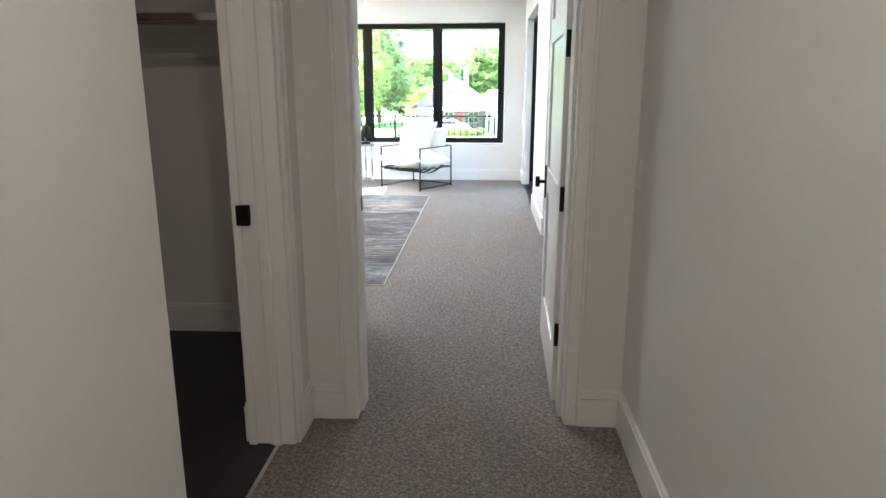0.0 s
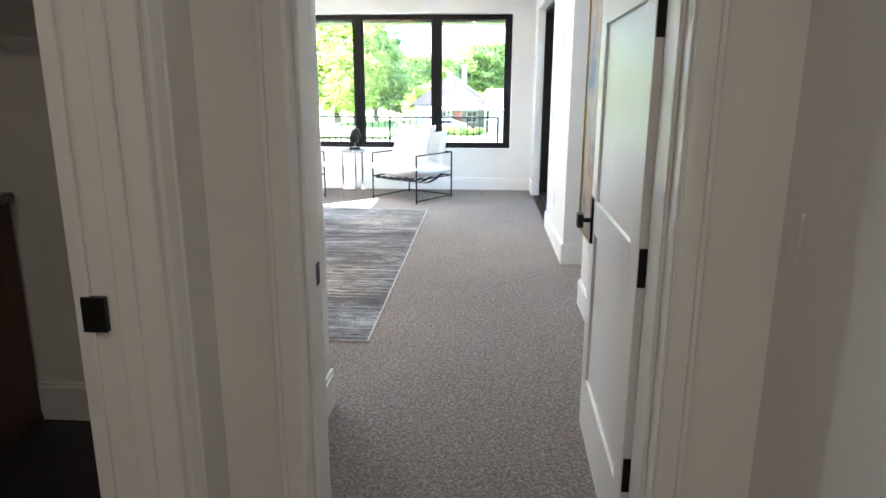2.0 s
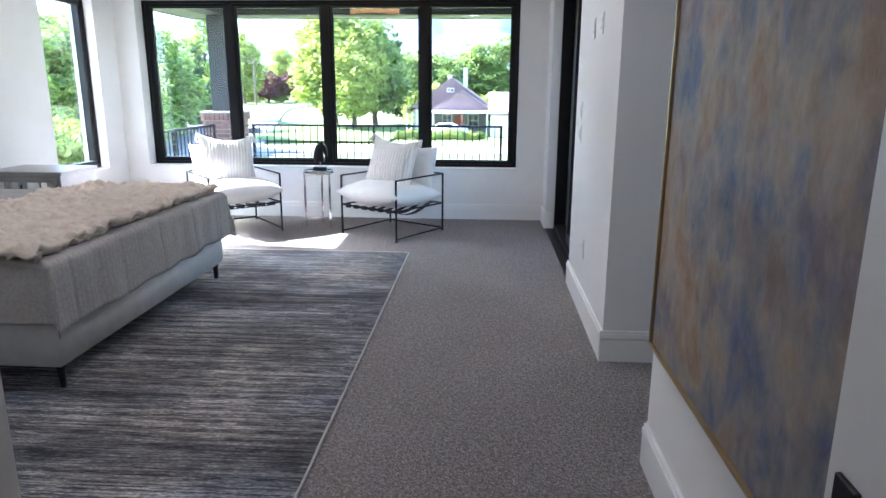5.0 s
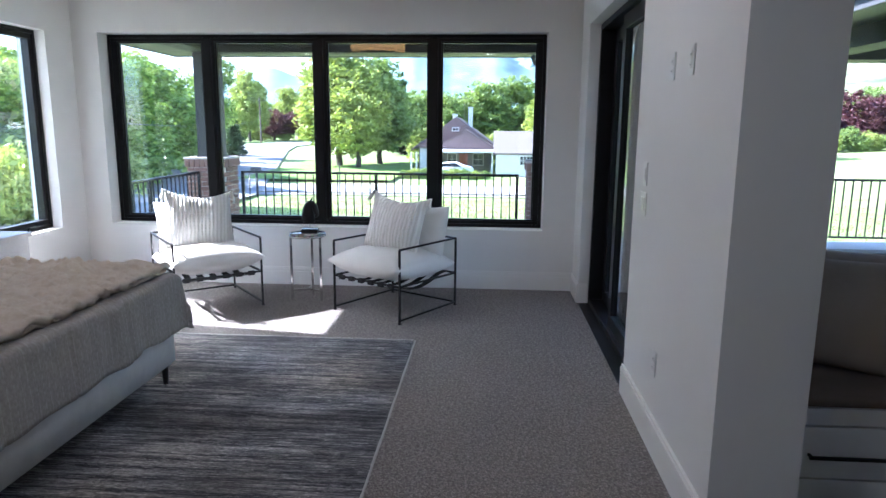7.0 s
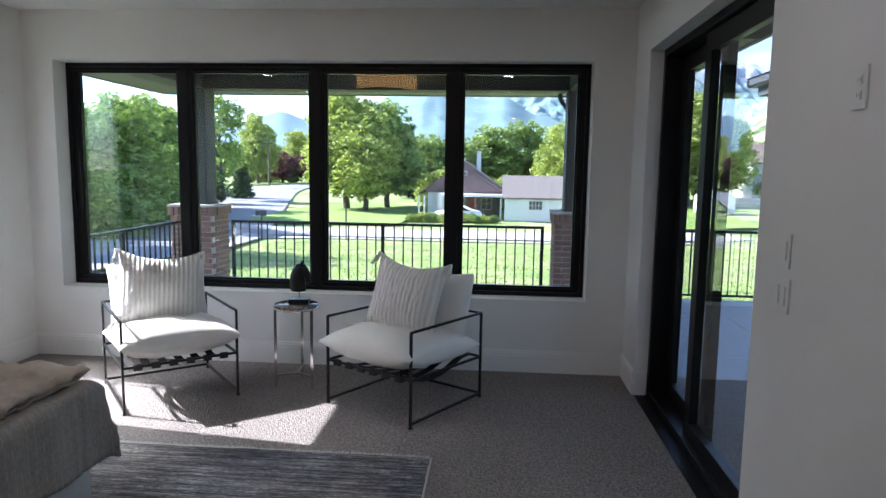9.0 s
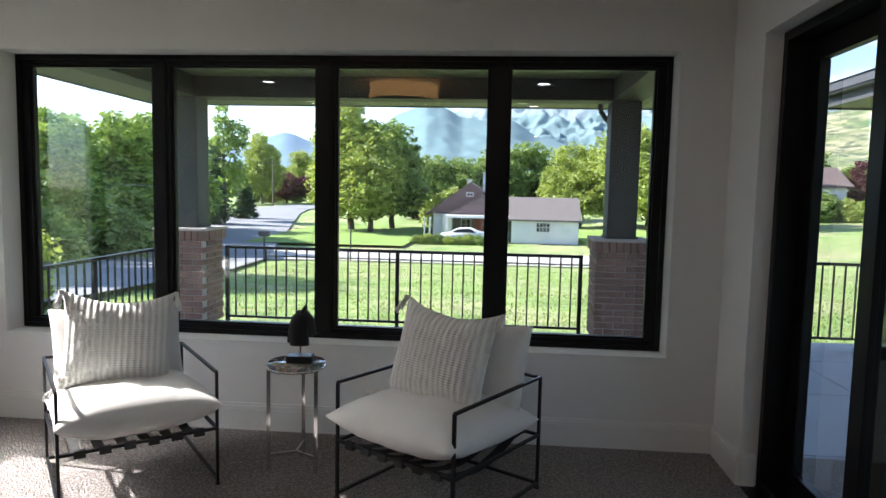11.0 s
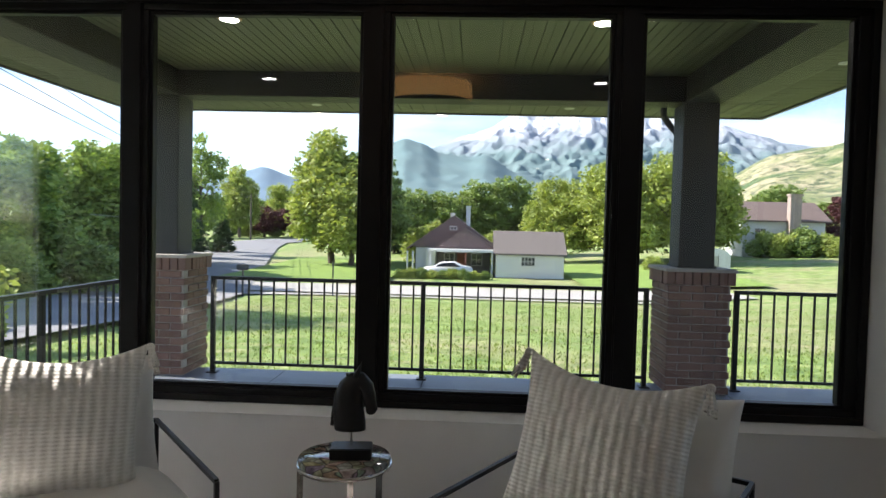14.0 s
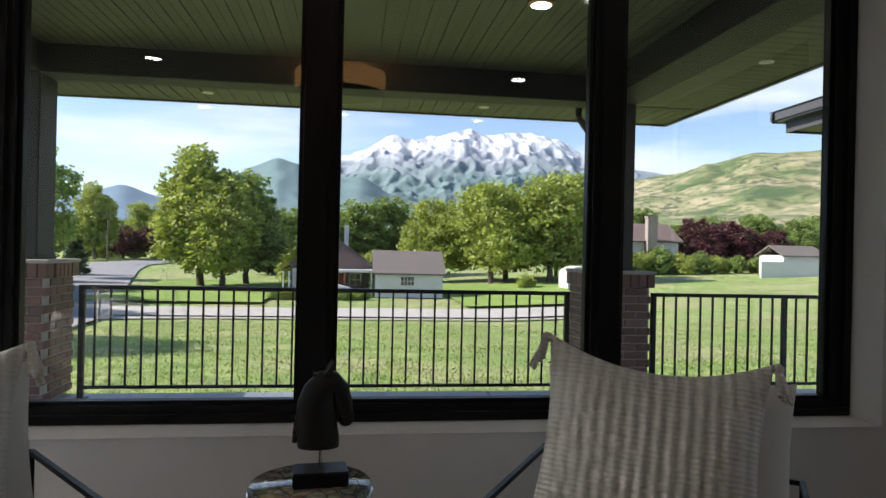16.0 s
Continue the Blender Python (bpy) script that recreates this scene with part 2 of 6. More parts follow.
# hall and closet
setting("wall_hall_right", boxes((1.44, 1.60, -13.0, -7.42, 0, CEIL)), M_WALL, "plain white hall wall with a light switch", "wall")
setting("wall_hall_left", boxes((-0.05, 0.14, -13.0, -8.565, 0, CEIL), (-0.05, 0.14, -7.64, -7.42, 0, CEIL), (-0.05, 0.14, -8.565, -7.64, 2.46, CEIL)), M_WALL, "white hall wall with the closet doorway", "wall")
setting("wall_doorway", boxes((0.0, 0.33, -7.42, -7.2, 0, CEIL), (1.222, 1.60, -7.42, -7.2, 0, CEIL), (0.33, 1.222, -7.42, -7.2, 2.46, CEIL)), M_WALL, "white wall round the bedroom doorway", "wall")
setting("wall_hall_end", boxes((-0.1, 1.7, -13.12, -13.0, 0, CEIL)), M_WALL, "white wall at the end of the hall", "wall")
for nm, b in (("wall_closet_north", (-1.80, 0.0, -6.44, -6.36, 0, CEIL)), ("wall_closet_east", (-0.05, 0.0, -7.42, -6.44, 0, CEIL)),
              ("wall_closet_west", (-1.80, -1.70, -9.6, -6.44, 0, CEIL)), ("wall_closet_south", (-1.80, 0.0, -9.7, -9.6, 0, CEIL))):
    setting(nm, boxes(b), M_WALL, "dim white closet wall", "wall")
# window seat nook
NY = -2.72
NWIN = (1.80, 3.40, 0.80, 2.24)
setting("wall_nook", boxes((XE + 0.30, NWIN[0], NY, NY + 0.25, -0.4, CEIL), (NWIN[1], 3.7, NY, NY + 0.25, -0.4, CEIL), (NWIN[0], NWIN[1], NY, NY + 0.25, -0.4, NWIN[2]),
                           (NWIN[0], NWIN[1], NY, NY + 0.25, NWIN[3], CEIL), (3.55, 3.7, -4.9, NY, -0.4, CEIL), (XE + 0.15, 3.55, -4.9, -4.75, 0, CEIL)), M_WALL, "white walls of the window seat nook", "wall")
setting("ceiling", boxes((XW - 0.25, XE + 0.30, -6.40, 0.30, CEIL, CEIL + 0.2), (0.0, 1.60, -13.1, -6.40, CEIL, CEIL + 0.2), (-1.8, 0.0, -9.7, -6.40, CEIL, CEIL + 0.2), (XE + 0.30, 3.7, -4.9, NY + 0.25, CEIL, CEIL + 0.2)), M_CEIL, "flat white painted ceiling", "ceiling")


def baseboard(name, runs):
    """Runs of skirting: (x0, y0, x1, y1, nx, ny), n pointing into the room."""
    bm = bmesh.new()
    for x0, y0, x1, y1, nx, ny in runs:
        for z0, z1, th in ((0.0, 0.122, 0.016), (0.126, 0.15, 0.018), (0.15, 0.165, 0.012), (0.12, 0.128, 0.010)):
            xs, ys = sorted((x0, x1)), sorted((y0, y1))
            if nx:
                a, b = sorted((x0, x0 + nx * th))
                box(bm, a, b, ys[0], ys[1], z0, z1)
            else:
                a, b = sorted((y0, y0 + ny * th))
                box(bm, xs[0], xs[1], a, b, z0, z1)
    return setting(name, bm, M_TRIM, "tall white painted baseboard with a groove", "baseboard")


baseboard("baseboard_north", [(XW, 0, XE, 0, 0, -1)])
baseboard("baseboard_west", [(XW, -6.24, XW, -0.02, 1, 0)])
baseboard("baseboard_east", [(XE, SLD[1], XE, -0.02, -1, 0), (XE, -3.775, XE, SLD[0], -1, 0), (XE - 0.016, -3.775, XE + 0.30, -3.775, 0, -1), (XE, -7.2, XE, -4.75, -1, 0),
                             (XE, SLD[1] - 0.001, XE + 0.075, SLD[1] - 0.001, 0, -1), (XE, -4.75, XE + 0.14, -4.75, 0, 1)])
baseboard("baseboard_entry", [(0.125, -7.2, 0.125, -6.24, 1, 0), (XW, -6.24, 0.14, -6.24, 0, 1), (0.125, -7.2, 0.283, -7.2, 0, 1)])
baseboard("baseboard_hall", [(1.44, -13.0, 1.44, -7.42, -1, 0), (0.14, -7.42, 0.283, -7.42, 0, -1), (1.274, -7.42, 1.44, -7.42, 0, -1), (0.14, -7.578, 0.14, -7.42, 1, 0), (0.14, -13.0, 0.14, -8.565, 1, 0)])
baseboard("baseboard_closet", [(-1.06, -6.44, 0.0, -6.44, 0, -1), (-0.05, -7.64, -0.05, -6.44, -1, 0)])


def casing(name, bs):
    return setting(name, boxes(*bs, w=0.003, seg=1), M_TRIM, "white painted door casing and jamb", "door frame")


def casing_y(y, n, x0, x1, top, w=0.062):
    """Casing on a wall that faces along y, round an opening x0 to x1."""
    out = []
    for a, b, t in ((0.0, w * 0.78, 0.014), (w * 0.78, w, 0.018)):
        ya, yb = sorted((y, y + n * t))
        out += [(x0 - b, x0 - a, ya, yb, 0, top + b), (x1 + a, x1 + b, ya, yb, 0, top + b), (x0 - a, x1 + a, ya, yb, top + a, top + b)]
    return out


def casing_x(x, n, y0, y1, top, w=0.062):
    out = []
    for a, b, t in ((0.0, w * 0.78, 0.014), (w * 0.78, w, 0.018)):
        xa, xb = sorted((x, x + n * t))
        out += [(xa, xb, y0 - b, y0 - a, 0, top + b), (xa, xb, y1 + a, y1 + b, 0, top + b), (xa, xb, y0 - a, y1 + a, top + a, top + b)]
    return out


casing("trim_bedroom_door", casing_y(-7.42, -1, 0.345, 1.212, 2.45) + casing_y(-7.2, 1, 0.345, 1.212, 2.45)
       + [(0.33, 0.345, -7.418, -7.202, 0, 2.45), (1.207, 1.222, -7.418, -7.202, 0, 2.45), (0.345, 1.207, -7.418, -7.202, 2.445, 2.46),
          (0.345, 0.357, -7.36, -7.245, 0, 2.44), (1.195, 1.207, -7.36, -7.245, 0, 2.44)])
casing("trim_closet_door", [c for c in casing_x(0.14, 1, -8.565, -7.64, 2.45) if c[3] > -8.55] + [(-0.048, 0.138, -7.655, -7.64, 0, 2.45), (-0.048, 0.138, -8.565, -7.655, 2.445, 2.46),
                                                                   (-0.046, -0.012, -7.667, -7.655, 0, 2.44), (0.045, 0.085, -7.667, -7.655, 0, 2.44)])
setting("carpet_edge", boxes((0.062, 0.078, -8.55, -7.667, -0.002, 0.004)), M_CHROME, "thin metal strip between carpet and closet floor", "threshold")


# ---- windows ----
def ring(bm, axis, at0, at1, u0, u1, z0, z1, w):
    """A rectangular frame with members w wide; axis is the direction it faces."""
    for a, b, c, d in ((u0, u1, z0, z0 + w), (u0, u1, z1 - w, z1), (u0, u0 + w, z0 + w, z1 - w), (u1 - w, u1, z0 + w, z1 - w)):
        box(bm, a, b, at0, at1, c, d) if axis == "y" else box(bm, at0, at1, a, b, c, d)
    return bm


win = thing("window_1", pose(0, 0, 0), "wide four-pane window with black frames", "window", kind="structure")
edges = [-2.838, -1.922, -0.892, 0.148, 1.113]
bm = ring(bmesh.new(), "y", 0.15, 0.27, WIN[0] + 0.002, WIN[1] - 0.002, WIN[2] + 0.002, WIN[3] - 0.002, 0.03)
part("window_frame", bevel(bm, 0.002, 1), M_BLACK, win)
for i in range(4):
    a, b = edges[i], edges[i + 1]
    sash = part("sash", bevel(ring(bmesh.new(), "y", 0.165, 0.235, a + 0.004, b - 0.004, 0.549, 2.252, 0.054), 0.003, 1), M_BLACK, win)
    part("glazing_bead", bevel(ring(bmesh.new(), "y", 0.180, 0.222, a + 0.058, b - 0.058, 0.603, 2.198, 0.014), 0.002, 1), M_BLACK, sash)
    g = part("pane", boxes((a + 0.06, b - 0.06, 0.199, 0.203, 0.609, 2.192)), M_GLASS, sash, "clear glass pane")
    g.visible_shadow = False
    if i < 3:
        part("mullion", boxes((b - 0.034, b + 0.034, 0.154, 0.250, 0.549, 2.252), w=0.006), M_BLACK, win)
setting("window_sill", boxes((WIN[0], WIN[1], -0.004, 0.148, WIN[2] - 0.001, WIN[2] + 0.001)), M_WALL, "white drywall sill return", "sill")

ww = thing("window_2", pose(0, 0, 0), "narrow casement window with a black frame", "window", kind="structure")
part("window_frame", bevel(ring(bmesh.new(), "x", XW - 0.20, XW - 0.09, WWIN[0] + 0.002, WWIN[1] - 0.002, WWIN[2] + 0.002, WWIN[3] - 0.002, 0.03), 0.002, 1), M_BLACK, ww)
sash = part("sash", bevel(ring(bmesh.new(), "x", XW - 0.17, XW - 0.10, WWIN[0] + 0.034, WWIN[1] - 0.034, WWIN[2] + 0.034, WWIN[3] - 0.034, 0.042), 0.003, 1), M_BLACK, ww)
g = part("pane", boxes((XW - 0.142, XW - 0.138, WWIN[0] + 0.07, WWIN[1] - 0.07, WWIN[2] + 0.07, WWIN[3] - 0.07)), M_GLASS, sash, "clear glass pane")
g.visible_shadow = False
bm = boxes((XW - 0.10, XW - 0.075, -0.70, -0.60, WWIN[2] + 0.012, WWIN[2] + 0.03), w=0.004)
bar(bm, (XW - 0.082, -0.69, WWIN[2] + 0.034), (XW - 0.07, -0.60, WWIN[2] + 0.04), 0.014, 0.010)
part("crank_handle", bm, M_BLACK, ww)

nw = thing("window_3", pose(0, 0, 0), "black-framed window over the window seat", "window", kind="structure")
part("window_frame", bevel(ring(bmesh.new(), "y", NY + 0.06, NY + 0.18, NWIN[0] + 0.002, NWIN[1] - 0.002, NWIN[2] + 0.002, NWIN[3] - 0.002, 0.075), 0.003, 1), M_BLACK, nw)
g = part("pane", boxes((NWIN[0] + 0.07, NWIN[1] - 0.07, NY + 0.118, NY + 0.122, NWIN[2] + 0.07, NWIN[3] - 0.07)), M_GLASS, nw, "clear glass pane")
g.visible_shadow = False

sd = thing("door_1", pose(0, 0, 0), "closed black-framed sliding glass door", "sliding door", kind="structure")
part("door_frame", bevel(ring(bmesh.new(), "x", XE + 0.085, XE + 0.252, SLD[0] + 0.002, SLD[1] - 0.002, 0.002, SLD[2] - 0.002, 0.045), 0.003, 1), M_BLACK, sd)
for a, b, x in ((SLD[0] + 0.05, -1.18, XE + 0.115), (-1.29, SLD[1] - 0.05, XE + 0.195)):
    p = part("door_panel", bevel(ring(bmesh.new(), "x", x, x + 0.05, a, b, 0.035, SLD[2] - 0.05, 0.10), 0.003, 1), M_BLACK, sd)
    g = part("pane", boxes((x + 0.023, x + 0.027, a + 0.095, b - 0.095, 0.13, SLD[2] - 0.145)), M_GLASS, p, "clear glass pane")
    g.visible_shadow = False
bm = boxes((XE + 0.060, XE + 0.10, -2.265, -2.24, 0.92, 1.16), w=0.004)
part("door_handle", bm, M_BLACK, sd)
setting("threshold", boxes((XE, XE + 0.25, SLD[0], SLD[1], -0.001, 0.003)), M_BLACK, "dark metal sill of the sliding door", "threshold")

# ---- porch ----
PZ = -0.062
setting("porch_floor", boxes((-3.55, 9.0, 0.30, 3.46, PZ - 0.35, PZ), (1.73, 9.0, -2.47, 0.30, PZ - 0.35, PZ)), M_DECK, "smooth blue-grey concrete porch floor", "porch floor")


# score lines in the slab
bm = bmesh.new()
for x in (-2.2, -0.9, 0.4, 1.7, 3.0, 4.3):
    box(bm, x - 0.004, x + 0.004, 0.31, 3.45, PZ - 0.002, PZ + 0.001)
for y in (-1.1, 0.2, 1.5, 2.6):
    box(bm, 1.74 if y < 0.3 else -3.5, 5.5, y - 0.004, y + 0.004, PZ - 0.002, PZ + 0.001)
setting("porch_joints", bm, M_BEAM, "thin saw-cut joints in the porch slab", "joint")

# porch roof: ceiling boards, beams, eave soffits
PC = 2.64
bm = bmesh.new()
x = -3.12
while x < 1.30:
    box(bm, x + 0.004, min(x + 0.136, 1.33), 0.30, 3.22, PC, PC + 0.012)
    box(bm, x + 0.062, x + 0.074, 0.30, 3.20, PC - 0.004, PC)
    x += 0.14
box(bm, -3.15, 1.35, 0.30, 3.24, PC + 0.012, PC + 0.03)
setting("porch_ceiling", bm, M_SOFFIT, "olive green ribbed metal porch ceiling", "porch ceiling")
setting("porch_beam", boxes((-3.43, 1.61, 3.20, 3.47, 2.42, PC + 0.02), (-3.43, -3.13, 0.30, 3.20, 2.42, PC + 0.02), (1.30, 1.61, 0.30, 3.20, 2.42, PC + 0.02), w=0.006, seg=1), M_BEAM, "dark painted porch beams", "beam")
ES, EX0, EX1, EY = 2.47, -4.13, 2.35, 4.24       # eave soffit: height and outer edges
bm = bmesh.new()
x = EX0
while x < EX1 - 0.05:
    box(bm, x + 0.004, min(x + 0.116, EX1), 3.47, EY, ES, ES + 0.012)
    x += 0.12
y = 0.32
while y < 3.46:
    box(bm, 1.61, EX1, y + 0.004, y + 0.096, ES, ES + 0.012)
    box(bm, EX0, -3.43, y + 0.004, y + 0.096, ES, ES + 0.012)
    y += 0.10
box(bm, EX0, EX1, 3.47, EY, ES + 0.012, ES + 0.03)
box(bm, 1.61, EX1, 0.30, 3.47, ES + 0.012, ES + 0.03)
box(bm, EX0, -3.43, 0.30, 3.47, ES + 0.012, ES + 0.03)
setting("eave_soffit", bm, M_SOFFIT, "olive green ribbed metal eave soffit", "soffit")
M_ROOF = mat("shingle_roof", (0.15, 0.14, 0.135), 0.9, var=0.25, scale=4, fine=30, relief=0.5, dist=0.01)
M_FASCIA = mat("fascia", (0.07, 0.07, 0.075), 0.5, var=0.1, scale=3, fine=60, relief=0.05)
setting("roof", boxes((EX0 - 0.04, EX1 + 0.04, EY, EY + 0.04, ES - 0.01, 2.68), (EX1, EX1 + 0.04, -2.4, EY, ES - 0.01, 2.68), (EX0 - 0.04, EX0, 0.3, EY, ES - 0.01, 2.68), (-3.38, EX1 + 0.02, -13.2, EY + 0.02, 2.86, 3.01), (EX0 - 0.02, -3.38, 0.3, EY + 0.02, 2.86, 3.01),
                      (EX1 + 0.02, 4.4, -13.2, -2.3, 2.86, 3.01)), M_FASCIA, "dark fascia and roof deck of the house", "roof")
bm = bmesh.new()
for a, b in (((1.23, 3.62, 2.47), (1.23, 3.62, 2.37)), ((1.23, 3.62, 2.37), (1.29, 3.63, 2.29)), ((1.29, 3.63, 2.29), (1.36, 3.63, 2.21)), ((1.36, 3.63, 2.21), (1.36, 3.63, 0.2))):
    rod(bm, a, b, 0.028)
solid("downspout", bm, M_FASCIA, "dark metal downspout elbow under the porch eave", "downspout")

# exterior faces of the house
M_STUCCO = mat("exterior_stucco", (0.42, 0.42, 0.41), 0.9, var=0.06, scale=2, fine=120, relief=0.4, dist=0.002)
setting("wall_exterior", boxes((-3.36, -3.352, -6.5, WWIN[0], -1.6, 2.7), (-3.36, -3.352, WWIN[1], 0.31, -1.6, 2.7), (-3.36, -3.352, WWIN[0], WWIN[1], -1.6, WWIN[2]), (-3.352, WIN[0] - 0.005, 0.302, 0.31, -0.4, 2.56), (WIN[1] + 0.005, XE + 0.25, 0.302, 0.31, -0.4, 2.56)), M_STUCCO, "grey stucco outside wall", "wall")


# brick piers with posts
brick_meshes = {}


def brick_mesh(lx, ly, lz):
    key = (round(lx, 3), round(ly, 3), round(lz, 3))
    if key not in brick_meshes:
        brick_meshes[key] = mesh_of("brick", boxes((-lx / 2, lx / 2, -ly / 2, ly / 2, -lz / 2, lz / 2), w=0.004, seg=1), M_BRICK)
    return brick_meshes[key]


BRICK_JOBS = []


def pier(x, y, w, d, label, post=True):
    e = thing("porch_column", pose(x, y, PZ), label, "column", "porch columns")
    h = 1.04
    part("mortar_core", boxes((-w / 2 + 0.012, w / 2 - 0.012, -d / 2 + 0.012, d / 2 - 0.012, 0, h - 0.06)), M_MORTAR, e)
    part("cap", boxes((-w / 2 - 0.035, w / 2 + 0.035, -d / 2 - 0.035, d / 2 + 0.035, h, h + 0.028), w=0.008), M_MORTAR, e, "weathered concrete cap")
    if post:
        part("post", boxes((-0.15, 0.15, -0.15, 0.15, h + 0.028, 2.482), w=0.008), M_POST, e, "dark grey painted square post")
        part("post_base", boxes((-0.165, 0.165, -0.165, 0.165, h + 0.028, h + 0.05), w=0.004), M_POST, e)
    BRICK_JOBS.append((e, w, d, h))
    return e


pier(1.440, 3.35, 0.53, 0.53, "brown brick column with a dark square post above")
pier(-3.275, 3.35, 0.53, 0.53, "brown brick column with a dark square post beside the railing")
pier(4.62, 3.35, 0.53, 0.53, "brown brick column at the far end of the porch")


# railing
def railing(a, b, label, posts):
    a, b = Vector(a), Vector(b)
    L = (b - a).length
    d = (b - a) / L
    e = thing("porch_railing", Matrix.Translation(a) @ Matrix.Rotation(math.atan2(d.y, d.x), 4, "Z"), label, "railing", "porch railings")
    part("top_rail", boxes((0, L, -0.022, 0.022, 0.845, 0.877), w=0.003, seg=1), M_MATTE_BLACK, e)
    part("bottom_rail", boxes((0, L, -0.015, 0.015, 0.075, 0.10), w=0.003, seg=1), M_MATTE_BLACK, e)
    bal = mesh_of("baluster", boxes((-0.0075, 0.0075, -0.0075, 0.0075, 0.10, 0.845)), M_MATTE_BLACK)
    n = int(L / 0.112)
    for i in range(1, n):
        u = i * L / n
        if all(abs(u - p) > 0.04 for p in posts):
            o = part("baluster", bal, None, e)
            o.location = (u, 0, 0)
    pm = mesh_of("rail_post", boxes((-0.02, 0.02, -0.02, 0.02, 0.004, 0.845), (-0.045, 0.045, -0.045, 0.045, 0, 0.010), w=0.002, seg=1), M_MATTE_BLACK)
    for p in posts:
        part("rail_post", pm, None, e).location = (p, 0, 0)
    return e


railing((-2.843, 3.28, PZ), (1.063, 3.28, PZ), "black metal railing between the brick columns", (0.02, 1.925, 3.886))
railing((1.80, 3.28, PZ), (4.30, 3.28, PZ), "black metal railing along the open porch", (0.02, 1.25, 2.48))
railing((4.94, 3.28, PZ), (8.90, 3.28, PZ), "black metal railing past the far porch column", (0.02, 1.98, 3.94))
railing((-3.38, 0.32, PZ), (-3.38, 3.07, PZ), "black metal railing at the end of the porch", (0.02, 1.4, 2.78))

# second roof at the far end of the porch
e2 = thing("wing_roof", pose(4.0, 4.6, 2.55), "dark overhanging roof of the next wing", "roof", kind="structure")
part("soffit", boxes((0.0, 6.0, -7.2, 0.0, 0.0, 0.02)), M_SOFFIT, e2)
part("fascia", boxes((-0.03, 0.0, -7.2, 0.0, -0.02, 0.20), (-0.03, 6.0, 0.0, 0.03, -0.02, 0.20), w=0.004, seg=1), M_FASCIA, e2)
part("gutter", boxes((-0.15, -0.03, -7.2, 0.12, 0.10, 0.22), (-0.15, 6.0, 0.03, 0.15, 0.10, 0.22), w=0.02), M_FASCIA, e2)
bm = bmesh.new()
vs = [bm.verts.new(v) for v in ((-0.16, 0.16, 0.22), (6, 0.16, 0.22), (6, -7.2, 0.22), (-0.16, -7.2, 0.22), (3, -3, 1.3), (6, -3, 1.3), (3, -7.2, 1.3), (6, -7.2, 1.3))]
for f in ((0, 1, 5, 4), (0, 4, 6, 3), (4, 5, 7, 6), (0, 3, 2, 1), (1, 2, 7, 5), (3, 6, 7, 2)):
    bm.faces.new([vs[i] for i in f])
part("shingles", bm, M_ROOF, e2)
part("beam", boxes((0.55, 6.0, -1.50, -1.05, -0.22, 0.0), (0.55, 0.9, -7.2, -1.50, -0.22, 0.0), w=0.004, seg=1), M_BEAM, e2)


# ---- ground, roads, far land ----
RISE = 0.0138


def lift(y):
    """The land rises gently away from the house."""
    return RISE * max(0.0, y + 2.8)


def ground_z(x, y):
    base = -0.75 if y < 4 else (-0.75 - (y - 4) / 36.0 * 3.25 if y < 40 else -4.0 - min(y - 40, 20) * 0.005)
    east = max(0.0, x - 9.0) * 0.042 * min(1.0, max(0.0, (y - 12) / 30.0))
    west = -max(0.0, -x - 10.0) * 0.02 if y < 40 else 0.0
    return base + min(east, 6.0) + max(west, -0.6) + lift(y)


def make_grass():
    m, nt, b = nodes_of("grass")
    v = coord(nt)
    big, mid, fine = noise_tex(nt, v, 0.16, 5.0), noise_tex(nt, v, 1.1, 5.0, 0.7), noise_tex(nt, v, 14.0, 4.0, 0.7)
    col = ramp(nt, mid, ((0.3, (0.10, 0.175, 0.040)), (0.5, (0.22, 0.315, 0.085)), (0.7, (0.40, 0.45, 0.18))))
    dry = ramp(nt, mid, ((0.35, (0.34, 0.28, 0.17)), (0.7, (0.52, 0.44, 0.29))))
    streak = noise_tex(nt, coord(nt, "world", (0.35, 1.6, 1)), 1.0, 6.0, 0.7)
    col = mix(nt, ramp(nt, big, ((0.47, (0, 0, 0)), (0.62, (0.6, 0.6, 0.6)))), col, dry)
    col = mix(nt, ramp(nt, streak, ((0.54, (0, 0, 0)), (0.63, (0.8, 0.8, 0.8)))), col, dry)
    col = mix(nt, 0.75, col, ramp(nt, fine, ((0.34, (0.42, 0.48, 0.38)), (0.66, (1.7, 1.7, 1.5)))), "MULTIPLY")
    nt.links.new(col, b.inputs["Base Color"])
    b.inputs["Roughness"].default_value = 0.95
    bump(nt, b, fine, 1.0, 0.08)
    return m


M_GRASS = make_grass()
M_LAWN = mat("mown_lawn", (0.20, 0.30, 0.058), 0.95, var=0.35, scale=0.6, fine=12, relief=0.8, dist=0.05)
M_ASPHALT = mat("asphalt", (0.24, 0.24, 0.245), 0.9, var=0.14, scale=0.5, fine=20, relief=0.4, dist=0.01)
M_PALE = mat("concrete", (0.42, 0.40, 0.365), 0.9, var=0.1, scale=0.8, fine=20, relief=0.3, dist=0.01)

